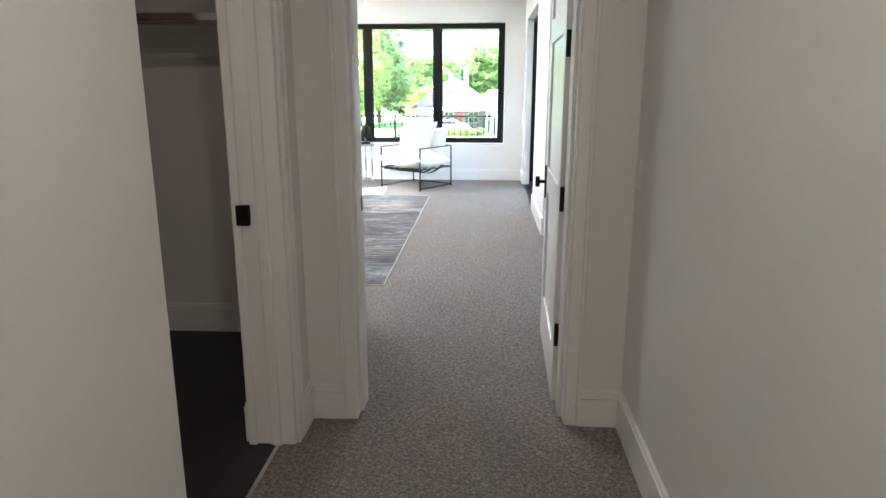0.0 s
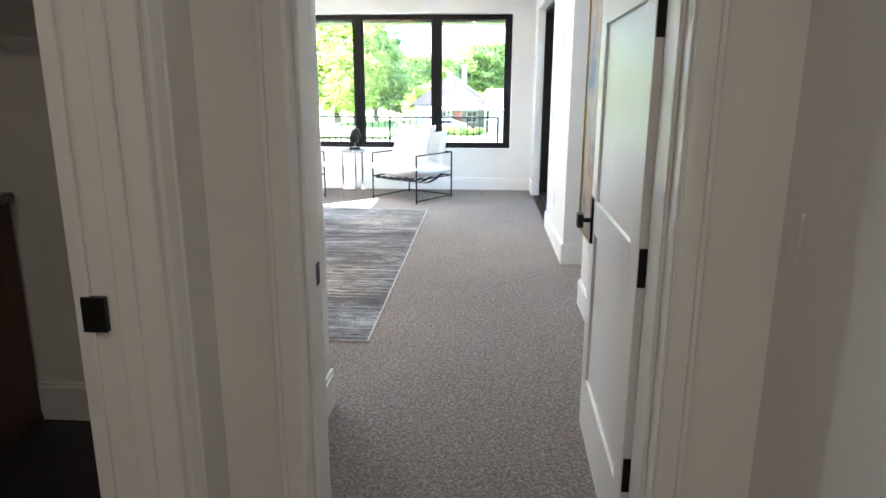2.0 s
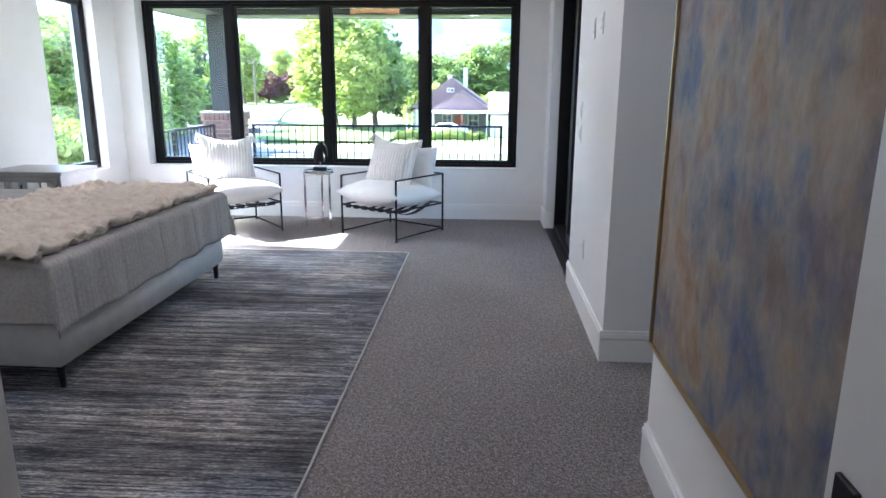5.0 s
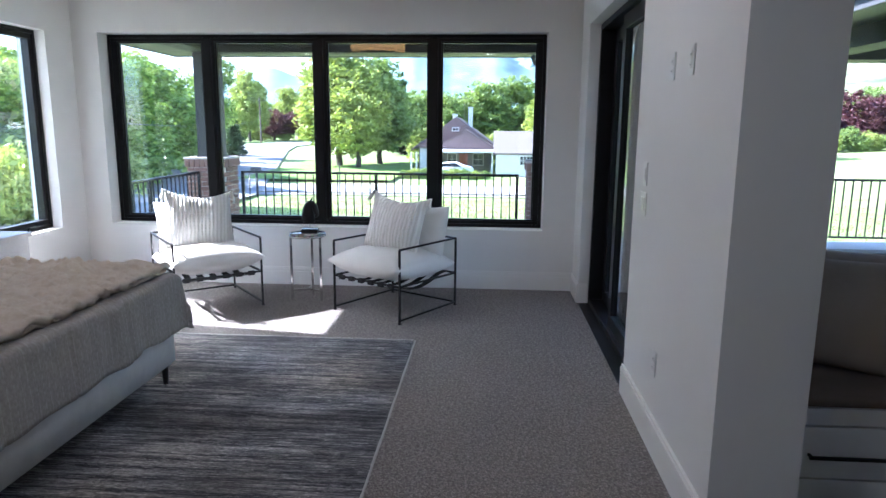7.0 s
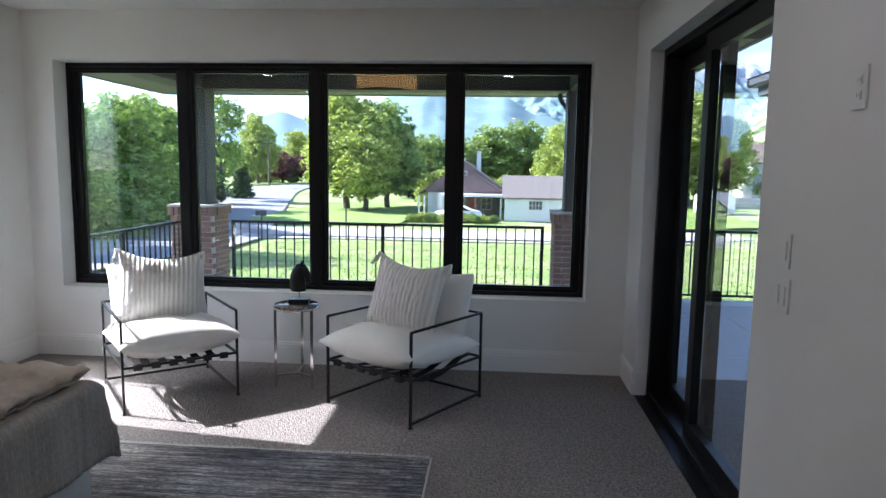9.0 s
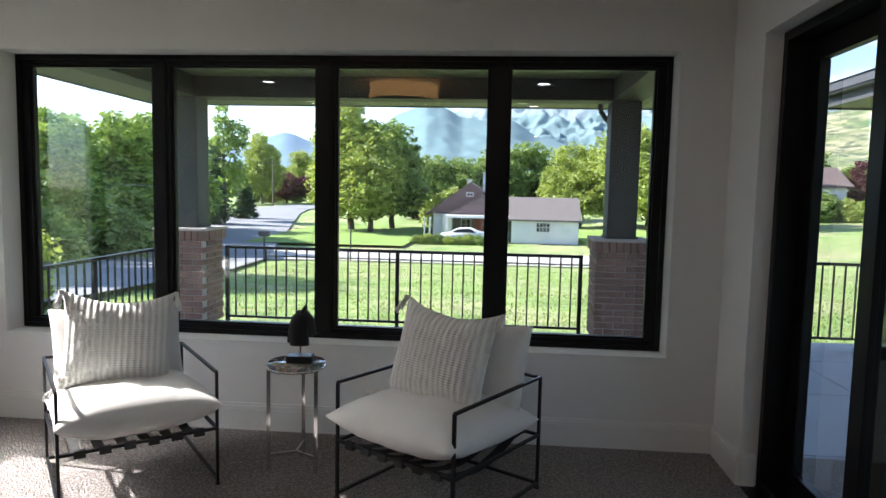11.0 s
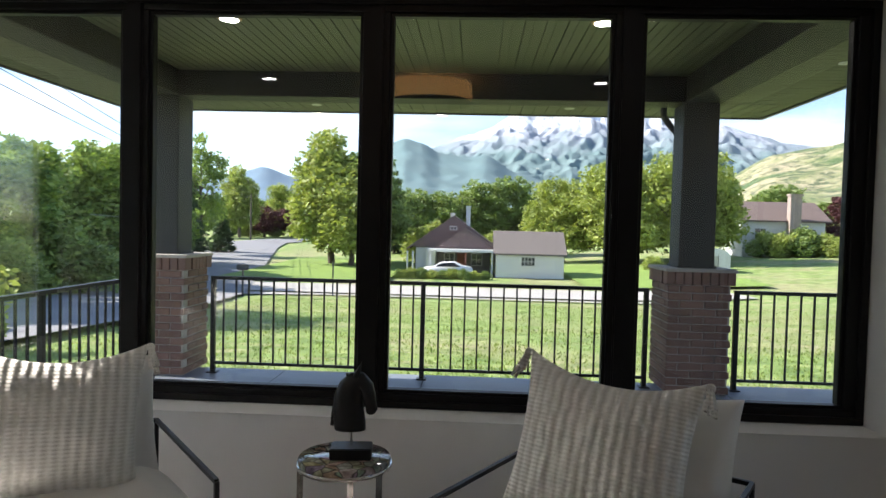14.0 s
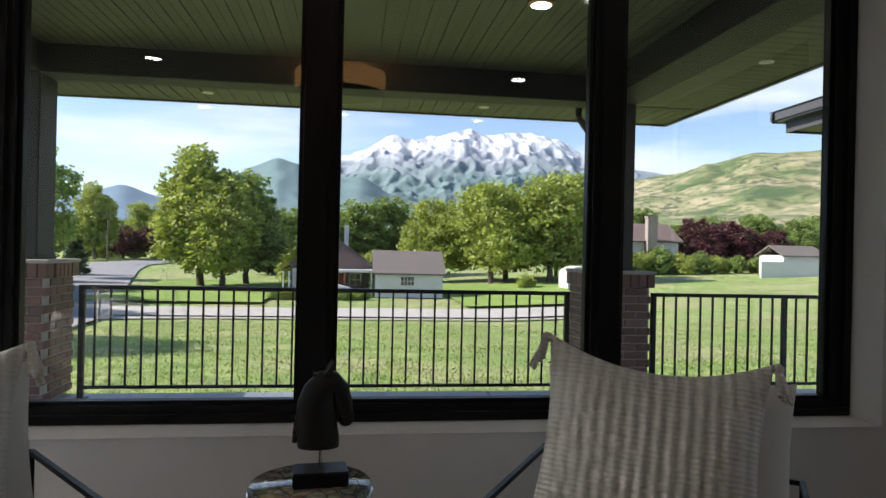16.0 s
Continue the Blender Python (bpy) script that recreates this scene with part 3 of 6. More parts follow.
xs = [-900, -500, -250, -120, -70] + [-50 + 2.5 * i for i in range(49)] + [80, 100, 130, 180, 260, 500, 900]
ys = [-300, -80, -20, -5] + [0 + 2.0 * i for i in range(50)] + [105, 120, 150, 200, 300, 500, 900, 1500, 2600]
bm = bmesh.new()
grid = [[bm.verts.new((x, y, ground_z(x, y) + (0.05 * noise.noise((x * 0.4, y * 0.4, 0)) if 3 < y < 60 else 0))) for x in xs] for y in ys]
for j in range(len(ys) - 1):
    for i in range(len(xs) - 1):
        bm.faces.new((grid[j][i], grid[j][i + 1], grid[j + 1][i + 1], grid[j + 1][i]))
setting("ground", bm, M_GRASS, "rough sunlit grass with dry patches", "grass", smooth=True)


def strip(name, pts, width, lift, material, label, category, rows=40):
    """A road-like sheet that lies on the ground along a line of points."""
    bm = bmesh.new()
    prev = None
    P = [Vector((*p, 0)) for p in pts]
    for k in range(len(P) - 1):
        for i in range(rows + (k == len(P) - 2)):
            t = i / rows
            c = P[k].lerp(P[k + 1], t)
            n = (P[k + 1] - P[k]).normalized()
            n = Vector((-n.y, n.x, 0))
            row = []
            for s in range(-3, 4):
                q = c + n * (s / 3 * width / 2)
                row.append(bm.verts.new((q.x, q.y, ground_z(q.x, q.y) + lift)))
            if prev:
                for a in range(6):
                    bm.faces.new((prev[a], prev[a + 1], row[a + 1], row[a]))
            prev = row
    return setting(name, bm, material, label, category, smooth=True)


strip("pavement", ((-16, 39.6), (15, 39.6)), 1.4, 0.10, M_PALE, "pale gravel verge along the street", "pavement")
strip("road", ((-26, 43.6), (16, 43.9), (17.5, 44.2)), 5.6, 0.12, M_PALE, "sunlit pale street", "road")
strip("road_side", ((-11.5, -6), (-15.5, 20), (-24.6, 54), (-35.5, 95), (-39, 112), (-37, 126), (-22, 138), (10, 146)), 10.5, 0.17, M_ASPHALT, "grey asphalt side street", "road")
strip("lawn", ((-21, 62), (-7.5, 62)), 25.0, 0.22, M_LAWN, "mown green lawn round the trees", "lawn")
strip("lawn_east", ((8.0, 60.0), (22, 60.0)), 24.0, 0.22, M_LAWN, "mown green lawn beside the garage", "lawn")


# ---- fabrics and finishes for the furniture ----
M_LINEN = mat("white_linen", (0.74, 0.725, 0.69), 0.9, var=0.04, scale=5, fine=260, relief=0.25, dist=0.001, space="object")
M_UPHOL = mat("pale_boucle", (0.62, 0.62, 0.60), 0.95, var=0.08, scale=12, fine=220, relief=0.5, dist=0.003, space="object")
M_STRAP = mat("black_webbing", (0.018, 0.018, 0.018), 0.8, var=0.2, scale=20, fine=300, relief=0.3, space="object")
M_TAUPE = mat("taupe_seat_fabric", (0.235, 0.18, 0.145), 0.9, var=0.1, scale=6, fine=240, relief=0.3, space="object")
M_SAND = mat("sand_cushion", (0.50, 0.40, 0.315), 0.9, var=0.08, scale=6, fine=240, relief=0.3, space="object")
M_SAGE = mat("grey_patch_fabric", (0.13, 0.125, 0.11), 0.9, var=0.1, scale=6, fine=240, relief=0.3, space="object")
M_EBONY = mat("black_carved_resin", (0.0035, 0.0035, 0.004), 0.38, var=0.3, scale=25, fine=90, relief=0.25, dist=0.002, space="object")
M_WOOD = mat("dark_brown_cabinet_wood", (0.085, 0.045, 0.026), 0.5, var=0.25, scale=3, fine=40, relief=0.15, stretch=(8, 8, 1))
M_GRANITE = mat("speckled_granite", (0.18, 0.17, 0.16), 0.25, var=0.55, scale=60, fine=220, relief=0.05)
M_GOLD = mat("brushed_gold_frame", (0.50, 0.36, 0.18), 0.35, metal=0.8, var=0.12, scale=5, fine=120, relief=0.1)
M_SILVER = mat("silver_painted_wood", (0.30, 0.29, 0.285), 0.4, metal=0.3, var=0.15, scale=6, fine=80, relief=0.15)
M_MIRROR = mat("mirror", (0.86, 0.87, 0.87), 0.03, metal=1.0, var=0.01, scale=2, fine=20, relief=0.0)


def make_knit():
    """Waffle knit: ribs one way, stitches the other."""
    m, nt, b = nodes_of("waffle_knit")
    v = coord(nt, "object")
    hs = []
    for ax, f in (("X", 10.8), ("Z", 27.0)):
        w = nt.nodes.new("ShaderNodeTexWave")
        w.bands_direction = ax
        w.inputs["Scale"].default_value = f
        w.inputs["Distortion"].default_value, w.inputs["Detail"].default_value = 0.7, 1.0
        w.inputs["Detail Scale"].default_value = 2.5
        nt.links.new(v, w.inputs["Vector"])
        hs.append(w.outputs["Fac"])
    mul = nt.nodes.new("ShaderNodeMath")
    mul.operation = "MULTIPLY_ADD"
    mul.inputs[1].default_value = 0.24
    nt.links.new(hs[1], mul.inputs[0])
    nt.links.new(hs[0], mul.inputs[2])
    fine = noise_tex(nt, v, 260.0, 3.0)
    # groove shade is put into the colour, darker between the ribs
    col = ramp(nt, mul.outputs[0], ((0.1, (0.66, 0.645, 0.595)), (0.5, (0.78, 0.765, 0.72)), (1.0, (0.83, 0.82, 0.78))))
    col = mix(nt, 0.25, col, ramp(nt, fine, ((0.3, (0.58, 0.56, 0.52)), (0.7, (0.82, 0.81, 0.77)))))
    nt.links.new(col, b.inputs["Base Color"])
    b.inputs["Roughness"].default_value = 0.95
    bump(nt, b, mul.outputs[0], 0.9, 0.007)
    return m


def make_coverlet():
    """Grey woven cotton with fine pale stripes of stitches."""
    m, nt, b = nodes_of("woven_coverlet")
    w = nt.nodes.new("ShaderNodeTexWave")
    w.bands_direction = "Y"
    w.inputs["Scale"].default_value, w.inputs["Distortion"].default_value = 8.5, 0.35
    nt.links.new(coord(nt, "object"), w.inputs["Vector"])
    dash = noise_tex(nt, coord(nt, "object", (60, 90, 60)), 1.0, 2.0)
    big = noise_tex(nt, coord(nt, "object"), 4.0)
    col = ramp(nt, big, ((0.3, (0.31, 0.29, 0.26)), (0.7, (0.39, 0.37, 0.335))))
    stitch = mix(nt, 1.0, ramp(nt, w.outputs["Fac"], ((0.92, (0, 0, 0)), (0.99, (1, 1, 1)))), ramp(nt, dash, ((0.4, (0.1, 0.1, 0.1)), (0.6, (1, 1, 1)))), "MULTIPLY")
    col = mix(nt, 0.5, col, ramp(nt, dash, ((0.35, (0.26, 0.245, 0.225)), (0.65, (0.40, 0.38, 0.35)))))
    col = mix(nt, stitch, col, (0.44, 0.42, 0.385))
    nt.links.new(col, b.inputs["Base Color"])
    b.inputs["Roughness"].default_value = 0.95
    bump(nt, b, dash, 0.5, 0.002)
    return m


def make_fur():
    m, nt, b = nodes_of("beige_fur_throw")
    v = coord(nt, "object")
    big, fine = noise_tex(nt, v, 7.0, 5.0, 0.65), noise_tex(nt, coord(nt, "object", (1, 2, 1)), 85.0, 5.0, 0.7)
    col = ramp(nt, big, ((0.3, (0.54, 0.43, 0.31)), (0.5, (0.69, 0.58, 0.45)), (0.72, (0.78, 0.69, 0.56))))
    col = mix(nt, 0.4, col, ramp(nt, fine, ((0.3, (0.44, 0.345, 0.24)), (0.7, (0.79, 0.70, 0.57)))))
    nt.links.new(col, b.inputs["Base Color"])
    b.inputs["Roughness"].default_value = 1.0
    b.inputs["Sheen Weight"].default_value = 0.5
    bump(nt, b, fine, 1.0, 0.008)
    return m


def make_agate():
    m, nt, b = nodes_of("agate_top")
    v = coord(nt, "object")
    vo = nt.nodes.new("ShaderNodeTexVoronoi")
    vo.feature = "DISTANCE_TO_EDGE"
    vo.inputs["Scale"].default_value = 24.0
    nt.links.new(v, vo.inputs["Vector"])
    vc = nt.nodes.new("ShaderNodeTexVoronoi")
    vc.inputs["Scale"].default_value = 24.0
    nt.links.new(v, vc.inputs["Vector"])
    n = noise_tex(nt, v, 30.0, 5.0)
    col = ramp(nt, n, ((0.3, (0.10, 0.085, 0.08)), (0.5, (0.27, 0.235, 0.215)), (0.7, (0.50, 0.47, 0.45))))
    col = mix(nt, 0.35, col, vc.outputs["Color"], "SOFT_LIGHT")
    col = mix(nt, ramp(nt, vo.outputs["Distance"], ((0.0, (1, 1, 1)), (0.06, (0, 0, 0)))), col, (0.05, 0.042, 0.04))
    nt.links.new(col, b.inputs["Base Color"])
    b.inputs["Roughness"].default_value = 0.08
    return m


def make_painting():
    """Abstract canvas in blue, ochre, grey and umber patches."""
    m, nt, b = nodes_of("abstract_canvas")
    a = noise_tex(nt, coord(nt, "object", (1, 1.0, 0.8)), 3.2, 5.0, 0.55)
    c = noise_tex(nt, coord(nt, "object", (1, 1.2, 0.9)), 4.6, 6.0, 0.6)
    s = noise_tex(nt, coord(nt, "object", (1, 5, 2.6)), 5.0, 6.0, 0.7)
    col = ramp(nt, a, ((0.36, (0.025, 0.035, 0.075)), (0.44, (0.10, 0.13, 0.19)), (0.5, (0.30, 0.25, 0.19)), (0.56, (0.20, 0.11, 0.05)), (0.64, (0.36, 0.29, 0.21))))
    col2 = ramp(nt, c, ((0.38, (0.03, 0.06, 0.20)), (0.46, (0.19, 0.185, 0.18)), (0.54, (0.34, 0.27, 0.19)), (0.62, (0.28, 0.14, 0.05))))
    col = mix(nt, 0.5, col, col2)
    col = mix(nt, 0.22, col, ramp(nt, s, ((0.3, (0.06, 0.06, 0.07)), (0.55, (0.25, 0.22, 0.19)), (0.75, (0.48, 0.44, 0.38)))))
    nt.links.new(col, b.inputs["Base Color"])
    b.inputs["Roughness"].default_value = 0.6
    bump(nt, b, s, 0.6, 0.003)
    return m


M_KNIT, M_COVER, M_FUR, M_AGATE, M_PAINT = make_knit(), make_coverlet(), make_fur(), make_agate(), make_painting()


def cushion(w, h, t, pinch=0.06, full=3.0, n=26, wrinkle=0.006, seed=0.0, sag=0.0):
    """A stuffed cushion in the xz plane, its thickness along y."""
    bm = bmesh.new()
    sides = []
    for sgn in (-1, 1):
        g = []
        for j in range(n + 1):
            row = []
            for i in range(n + 1):
                u, v = 2 * i / n - 1, 2 * j / n - 1
                u, v = math.sin(u * math.pi / 2) * 0.5 + u * 0.5, math.sin(v * math.pi / 2) * 0.5 + v * 0.5
                x = w / 2 * u * (1 - pinch * (1 - v * v))
                z = h / 2 * v * (1 - pinch * (1 - u * u)) - sag * (1 - u * u) * max(0, v)
                th = t / 2 * ((1 - abs(u) ** full) * (1 - abs(v) ** full)) ** 0.5
                edge = min(1, 3 * (1 - max(abs(u), abs(v))))
                y = sgn * th + wrinkle * edge * (noise.noise((u * 3 + seed, v * 3, sgn * 2.0)) + 0.6 * noise.noise((u * 8 + seed, v * 6, sgn)))
                row.append(bm.verts.new((x, y, z)))
            g.append(row)
        sides.append(g)
        for j in range(n):
            for i in range(n):
                bm.faces.new((g[j][i], g[j][i + 1], g[j + 1][i + 1], g[j + 1][i]))
    bmesh.ops.remove_doubles(bm, verts=bm.verts[:], dist=0.0015)
    return bm


def tassel(bm, at, way, rnd):
    at, way = Vector(at), Vector(way).normalized()
    lathe_c = at + way * 0.012
    bmesh.ops.transform(bm, matrix=Matrix.Translation(lathe_c), verts=bmesh.ops.create_uvsphere(bm, u_segments=8, v_segments=6, radius=0.014)["verts"])
    for k in range(16):
        off = Vector((rnd.uniform(-1, 1), rnd.uniform(-1, 1), rnd.uniform(-1, 1))) * 0.015
        rod(bm, lathe_c + off * 0.2, at + way * rnd.uniform(0.060, 0.085) + off + Vector((0, 0, -0.012)), 0.0062, 0.005, 5)


# ---- armchairs ----
def armchair(m, label, pillow, seed):
    e = thing("armchair", m, label, "armchair", "armchairs by the window")
    W, D, H, S, R = 0.34, 0.355, 0.565, 0.285, 0.0135
    for sx in (-1, 1):
        for sy in (-1, 1):
            bm = bmesh.new()
            bar(bm, (sx * W, sy * D, 0.006), (sx * W, sy * D, H), R, R)
            box(bm, sx * W - 0.010, sx * W + 0.010, sy * D - 0.010, sy * D + 0.010, 0, 0.008)
            part("leg", bm, M_MATTE_BLACK, e)
        bm = bmesh.new()
        bar(bm, (sx * W, -D, H), (sx * W, D, H), R, R)
        part("arm", bm, M_MATTE_BLACK, e)
        bm = bmesh.new()
        bar(bm, (sx * W, -D, S), (sx * W, D, S - 0.01), R, R)
        part("side_rail", bm, M_MATTE_BLACK, e)
        bm = bmesh.new()
        bar(bm, (sx * W, -D, 0.028), (sx * W, D, 0.028), R, R)
        part("stretcher", bm, M_MATTE_BLACK, e)
    for y, z, nm in ((-D, S, "front_rail"), (D, S - 0.01, "back_rail"), (D, H, "back_rail"), (D, 0.028, "stretcher")):
        bm = bmesh.new()
        bar(bm, (-W, y, z), (W, y, z), R, R)
        part(nm, bm, M_MATTE_BLACK, e)
    for k in range(6):
        u = -0.255 + k * 0.102
        bm = bmesh.new()
        prev = None
        for i in range(13):
            s = i / 12
            y, z = -D - 0.006 + s * 2 * D, S + 0.010 - 0.075 * math.sin(math.pi * min(1, s * 1.15 + 0.02)) - 0.012 * s
            q = [bm.verts.new((u + dx, y, z + dz)) for dx, dz in ((-0.024, 0), (0.024, 0), (0.024, -0.004), (-0.024, -0.004))]
            if prev:
                for a in range(4):
                    bm.faces.new((prev[a], prev[(a + 1) % 4], q[(a + 1) % 4], q[a]))
            prev = q
        box(bm, u - 0.024, u + 0.024, -D - 0.012, -D + 0.012, S - 0.022, S + 0.012)
        part("strap", bm, M_STRAP, e)
    bm = cushion(0.71, 0.75, 0.245, 0.03, 3.0, 30, 0.010, seed)
    bmesh.ops.transform(bm, matrix=Matrix.Translation((0, -0.045, 0.39)) @ Matrix.Rotation(radians(-94), 4, "X"), verts=bm.verts)
    part("seat_cushion", bm, M_LINEN, e, "plump white linen seat cushion", True)
    bm = cushion(0.64, 0.47, 0.22, 0.05, 2.8, 28, 0.013, seed + 5, 0.02)
    bmesh.ops.transform(bm, matrix=Matrix.Translation((0, 0.245, 0.60)) @ Matrix.Rotation(radians(-14), 4, "X"), verts=bm.verts)
    part("back_cushion", bm, M_LINEN, e, "loose white linen back cushion", True)
    rnd = random.Random(seed)
    px, py, pz, tilt, turn, lean = pillow
    pm = m @ Matrix.Translation((px, py, pz)) @ Matrix.Rotation(radians(turn), 4, "Z") @ Matrix.Rotation(radians(-lean), 4, "X") @ Matrix.Rotation(radians(tilt), 4, "Y")
    p = thing("throw_pillow", pm, "cream waffle-knit throw pillow with corner tassels", "pillow", "throw pillows")
    part("cover", cushion(0.52, 0.49, 0.20, 0.10, 2.6, 32, 0.010, seed + 9, 0.040), M_KNIT, p, "", True)
    for sx in (-1, 1):
        for sz in (-1, 1):
            bm = bmesh.new()
            tassel(bm, (sx * 0.262, 0, sz * 0.242), (sx * 0.22, -0.5, -1.0 if sz > 0 else -0.12), rnd)
            part("tassel", bm, M_KNIT, p)
    return e


armchair(pose(-1.674, -0.69, 0, 0, 0, 39.2), "white cushioned armchair with thin black metal frame, half in sunlight", (-0.035, 0.045, 0.69, 4, -9, 14), 1.7)
armchair(pose(-0.089, -0.708, 0, 0, 0, -32.6), "white cushioned armchair with thin black metal frame beside the glass door", (0.0, 0.0, 0.69, 5, 10, 18), 8.3)

# ---- side table and sculpture ----
tb = thing("side_table", pose(-0.862, -0.51, 0), "small round chrome side table with an agate top", "side table")
bm = bmesh.new()
lathe(bm, ((0.138, 0.545), (0.147, 0.549), (0.149, 0.556), (0.149, 0.564), (0.145, 0.57)), 40)
part("tabletop", bm, M_AGATE, tb, "polished brown and grey agate top", True)
bm = bmesh.new()
lathe(bm, ((0.1495, 0.540), (0.1525, 0.541), (0.1525, 0.553), (0.1495, 0.554)), 40)
part("rim", bm, M_CHROME, tb, "", True)
for a in (206, 330, 92):
    c, s = math.cos(radians(a)) * 0.142, math.sin(radians(a)) * 0.142
    bm = bmesh.new()
    bar(bm, (c, s, 0.0), (c, s, 0.548), 0.020, 0.012)
    part("leg", bevel(bm, 0.003), M_CHROME, tb)
    bm = bmesh.new()
    bar(bm, (0, 0, 0.085), (c, s, 0.085), 0.010, 0.018)
    part("stretcher", bm, M_CHROME, tb)

sc = thing("horse_sculpture", pose(-0.840, -0.515, 0.571, 0, 0, 6), "black carved horse head sculpture on a block stand", "sculpture")
bm = boxes((-0.066, 0.066, -0.042, 0.042, 0, 0.036), w=0.003)
part("base", bm, M_EBONY, sc)
bm = bmesh.new()
rod(bm, (0, 0, 0.036), (0, 0, 0.10), 0.0045)
part("pin", bm, M_CHROME, sc)


def horse_head():
    """Neck and head as swept ellipses along a curve in the xz plane."""
    bm = bmesh.new()
    path = (((-0.005, 0.088), 0.050, 0.034, 0), ((-0.008, 0.115), 0.052, 0.036, 0), ((-0.012, 0.150), 0.051, 0.036, 4), ((-0.012, 0.190), 0.047, 0.034, 12),
            ((-0.004, 0.222), 0.042, 0.031, 25), ((0.014, 0.243), 0.036, 0.029, 55), ((0.032, 0.238), 0.034, 0.027, 95), ((0.045, 0.215), 0.031, 0.025, 130),
            ((0.054, 0.188), 0.024, 0.021, 150), ((0.060, 0.165), 0.019, 0.018, 158), ((0.063, 0.147), 0.019, 0.017, 162), ((0.064, 0.138), 0.010, 0.010, 165))
    prev = None
    for (cx, cz), rx, ry, ang in path:
        t = radians(ang)
        q = [bm.verts.new((cx + math.cos(a) * rx * math.cos(t), math.sin(a) * ry, cz - math.cos(a) * rx * math.sin(t))) for a in (2 * math.pi * i / 16 for i in range(16))]
        if prev:
            for a in range(16):
                bm.faces.new((prev[a], prev[(a + 1) % 16], q[(a + 1) % 16], q[a]))
        else:
            bm.faces.new(q)
        prev = q
    bm.faces.new(prev[::-1])
    bmesh.ops.subdivide_edges(bm, edges=bm.edges[:], cuts=1, use_grid_fill=True, smooth=0.6)
    for sy in (-1, 1):
        rod(bm, (0.012, sy * 0.016, 0.262), (0.026, sy * 0.020, 0.300), 0.011, 0.001, 8)
    for k in range(9):
        s = k / 8
        rod(bm, (-0.056 + 0.045 * s ** 2, 0, 0.12 + 0.145 * s), (-0.064 + 0.05 * s ** 2, 0.004, 0.10 + 0.15 * s), 0.012, 0.006, 7)
    return bm


part("head", horse_head(), M_EBONY, sc, "", True)

# ---- rug ----
rug = thing("area_rug", pose(0, 0, 0), "grey blue striated area rug under the bed", "rug")
bm = bmesh.new()
nx, ny = 60, 80
RX0, RX1, RY0, RY1 = -2.95, 0.162, -5.505, -1.575
top = [[bm.verts.new((RX0 + (RX1 - RX0) * i / nx, RY0 + (RY1 - RY0) * j / ny + (0.012 * noise.noise((i * 0.3, 3, 0)) if j == ny else 0), 0.009 + 0.0015 * noise.noise((i * 0.2, j * 0.2, 1)))) for i in range(nx + 1)] for j in range(ny + 1)]
for j in range(ny):
    for i in range(nx):
        bm.faces.new((top[j][i], top[j][i + 1], top[j + 1][i + 1], top[j + 1][i]))
r = bmesh.ops.extrude_face_region(bm, geom=bm.faces[:])
bmesh.ops.translate(bm, vec=(0, 0, -0.008), verts=[v for v in r["geom"] if isinstance(v, bmesh.types.BMVert)])
part("woven_field", bm, M_RUG, rug)
M_BIND = mat("rug_binding", (0.45, 0.43, 0.40), 0.9, var=0.1, scale=20, fine=200, relief=0.3)
bm = boxes((RX1 - 0.004, RX1 + 0.008, RY0, RY1, 0.001, 0.012), (RX0, RX1, RY0 - 0.010, RY0 + 0.002, 0.001, 0.012), w=0.003)
part("binding", bm, M_BIND, rug, "pale stitched edge")
bm = bmesh.new()
rnd = random.Random(3)
for k in range(420):
    x = RX0 + (RX1 - RX0) * k / 420
    bar(bm, (x, RY1 - 0.004, 0.007), (x + rnd.uniform(-0.006, 0.006), RY1 + rnd.uniform(0.022, 0.040), 0.004), 0.005, 0.004)
part("fringe", bm, M_BIND, rug, "short pale fringe", kind="stuff")

# ---- bed ----
BX, BY0, BY1 = -1.108, -4.36, -2.43
bed = thing("bed", pose(-2.1, (BY0 + BY1) / 2, 0), "upholstered pale bed with a grey coverlet over the foot", "bed")
bo = Vector((-2.1, (BY0 + BY1) / 2, 0))
def bedbox(x0, x1, y0, y1, z0, z1, w, seg=3):
    return boxes((x0 - bo.x, x1 - bo.x, y0 - bo.y, y1 - bo.y, z0, z1), w=w, seg=seg)
part("base", bedbox(-3.05, BX, BY0, BY1, 0.125, 0.40, 0.02), M_UPHOL, bed, "pale boucle upholstered base", True)
part("mattress", bedbox(-3.04, BX - 0.03, BY0 + 0.02, BY1 - 0.02, 0.40, 0.625, 0.05), M_LINEN, bed, "", True)
part("headboard", bedbox(-3.085, -2.99, BY0 - 0.04, BY1 + 0.04, 0.02, 1.20, 0.03), M_UPHOL, bed, "", True)
for lx in (BX - 0.05, -2.95):
    for ly in (BY0 + 0.06, BY1 - 0.05):
        bm = bmesh.new()
        rod(bm, (lx - bo.x, ly - bo.y, 0.011), (lx - bo.x, ly - bo.y, 0.126), 0.015, 0.020, 12)
        part("leg", bm, M_MATTE_BLACK, bed, "black round leg", True)


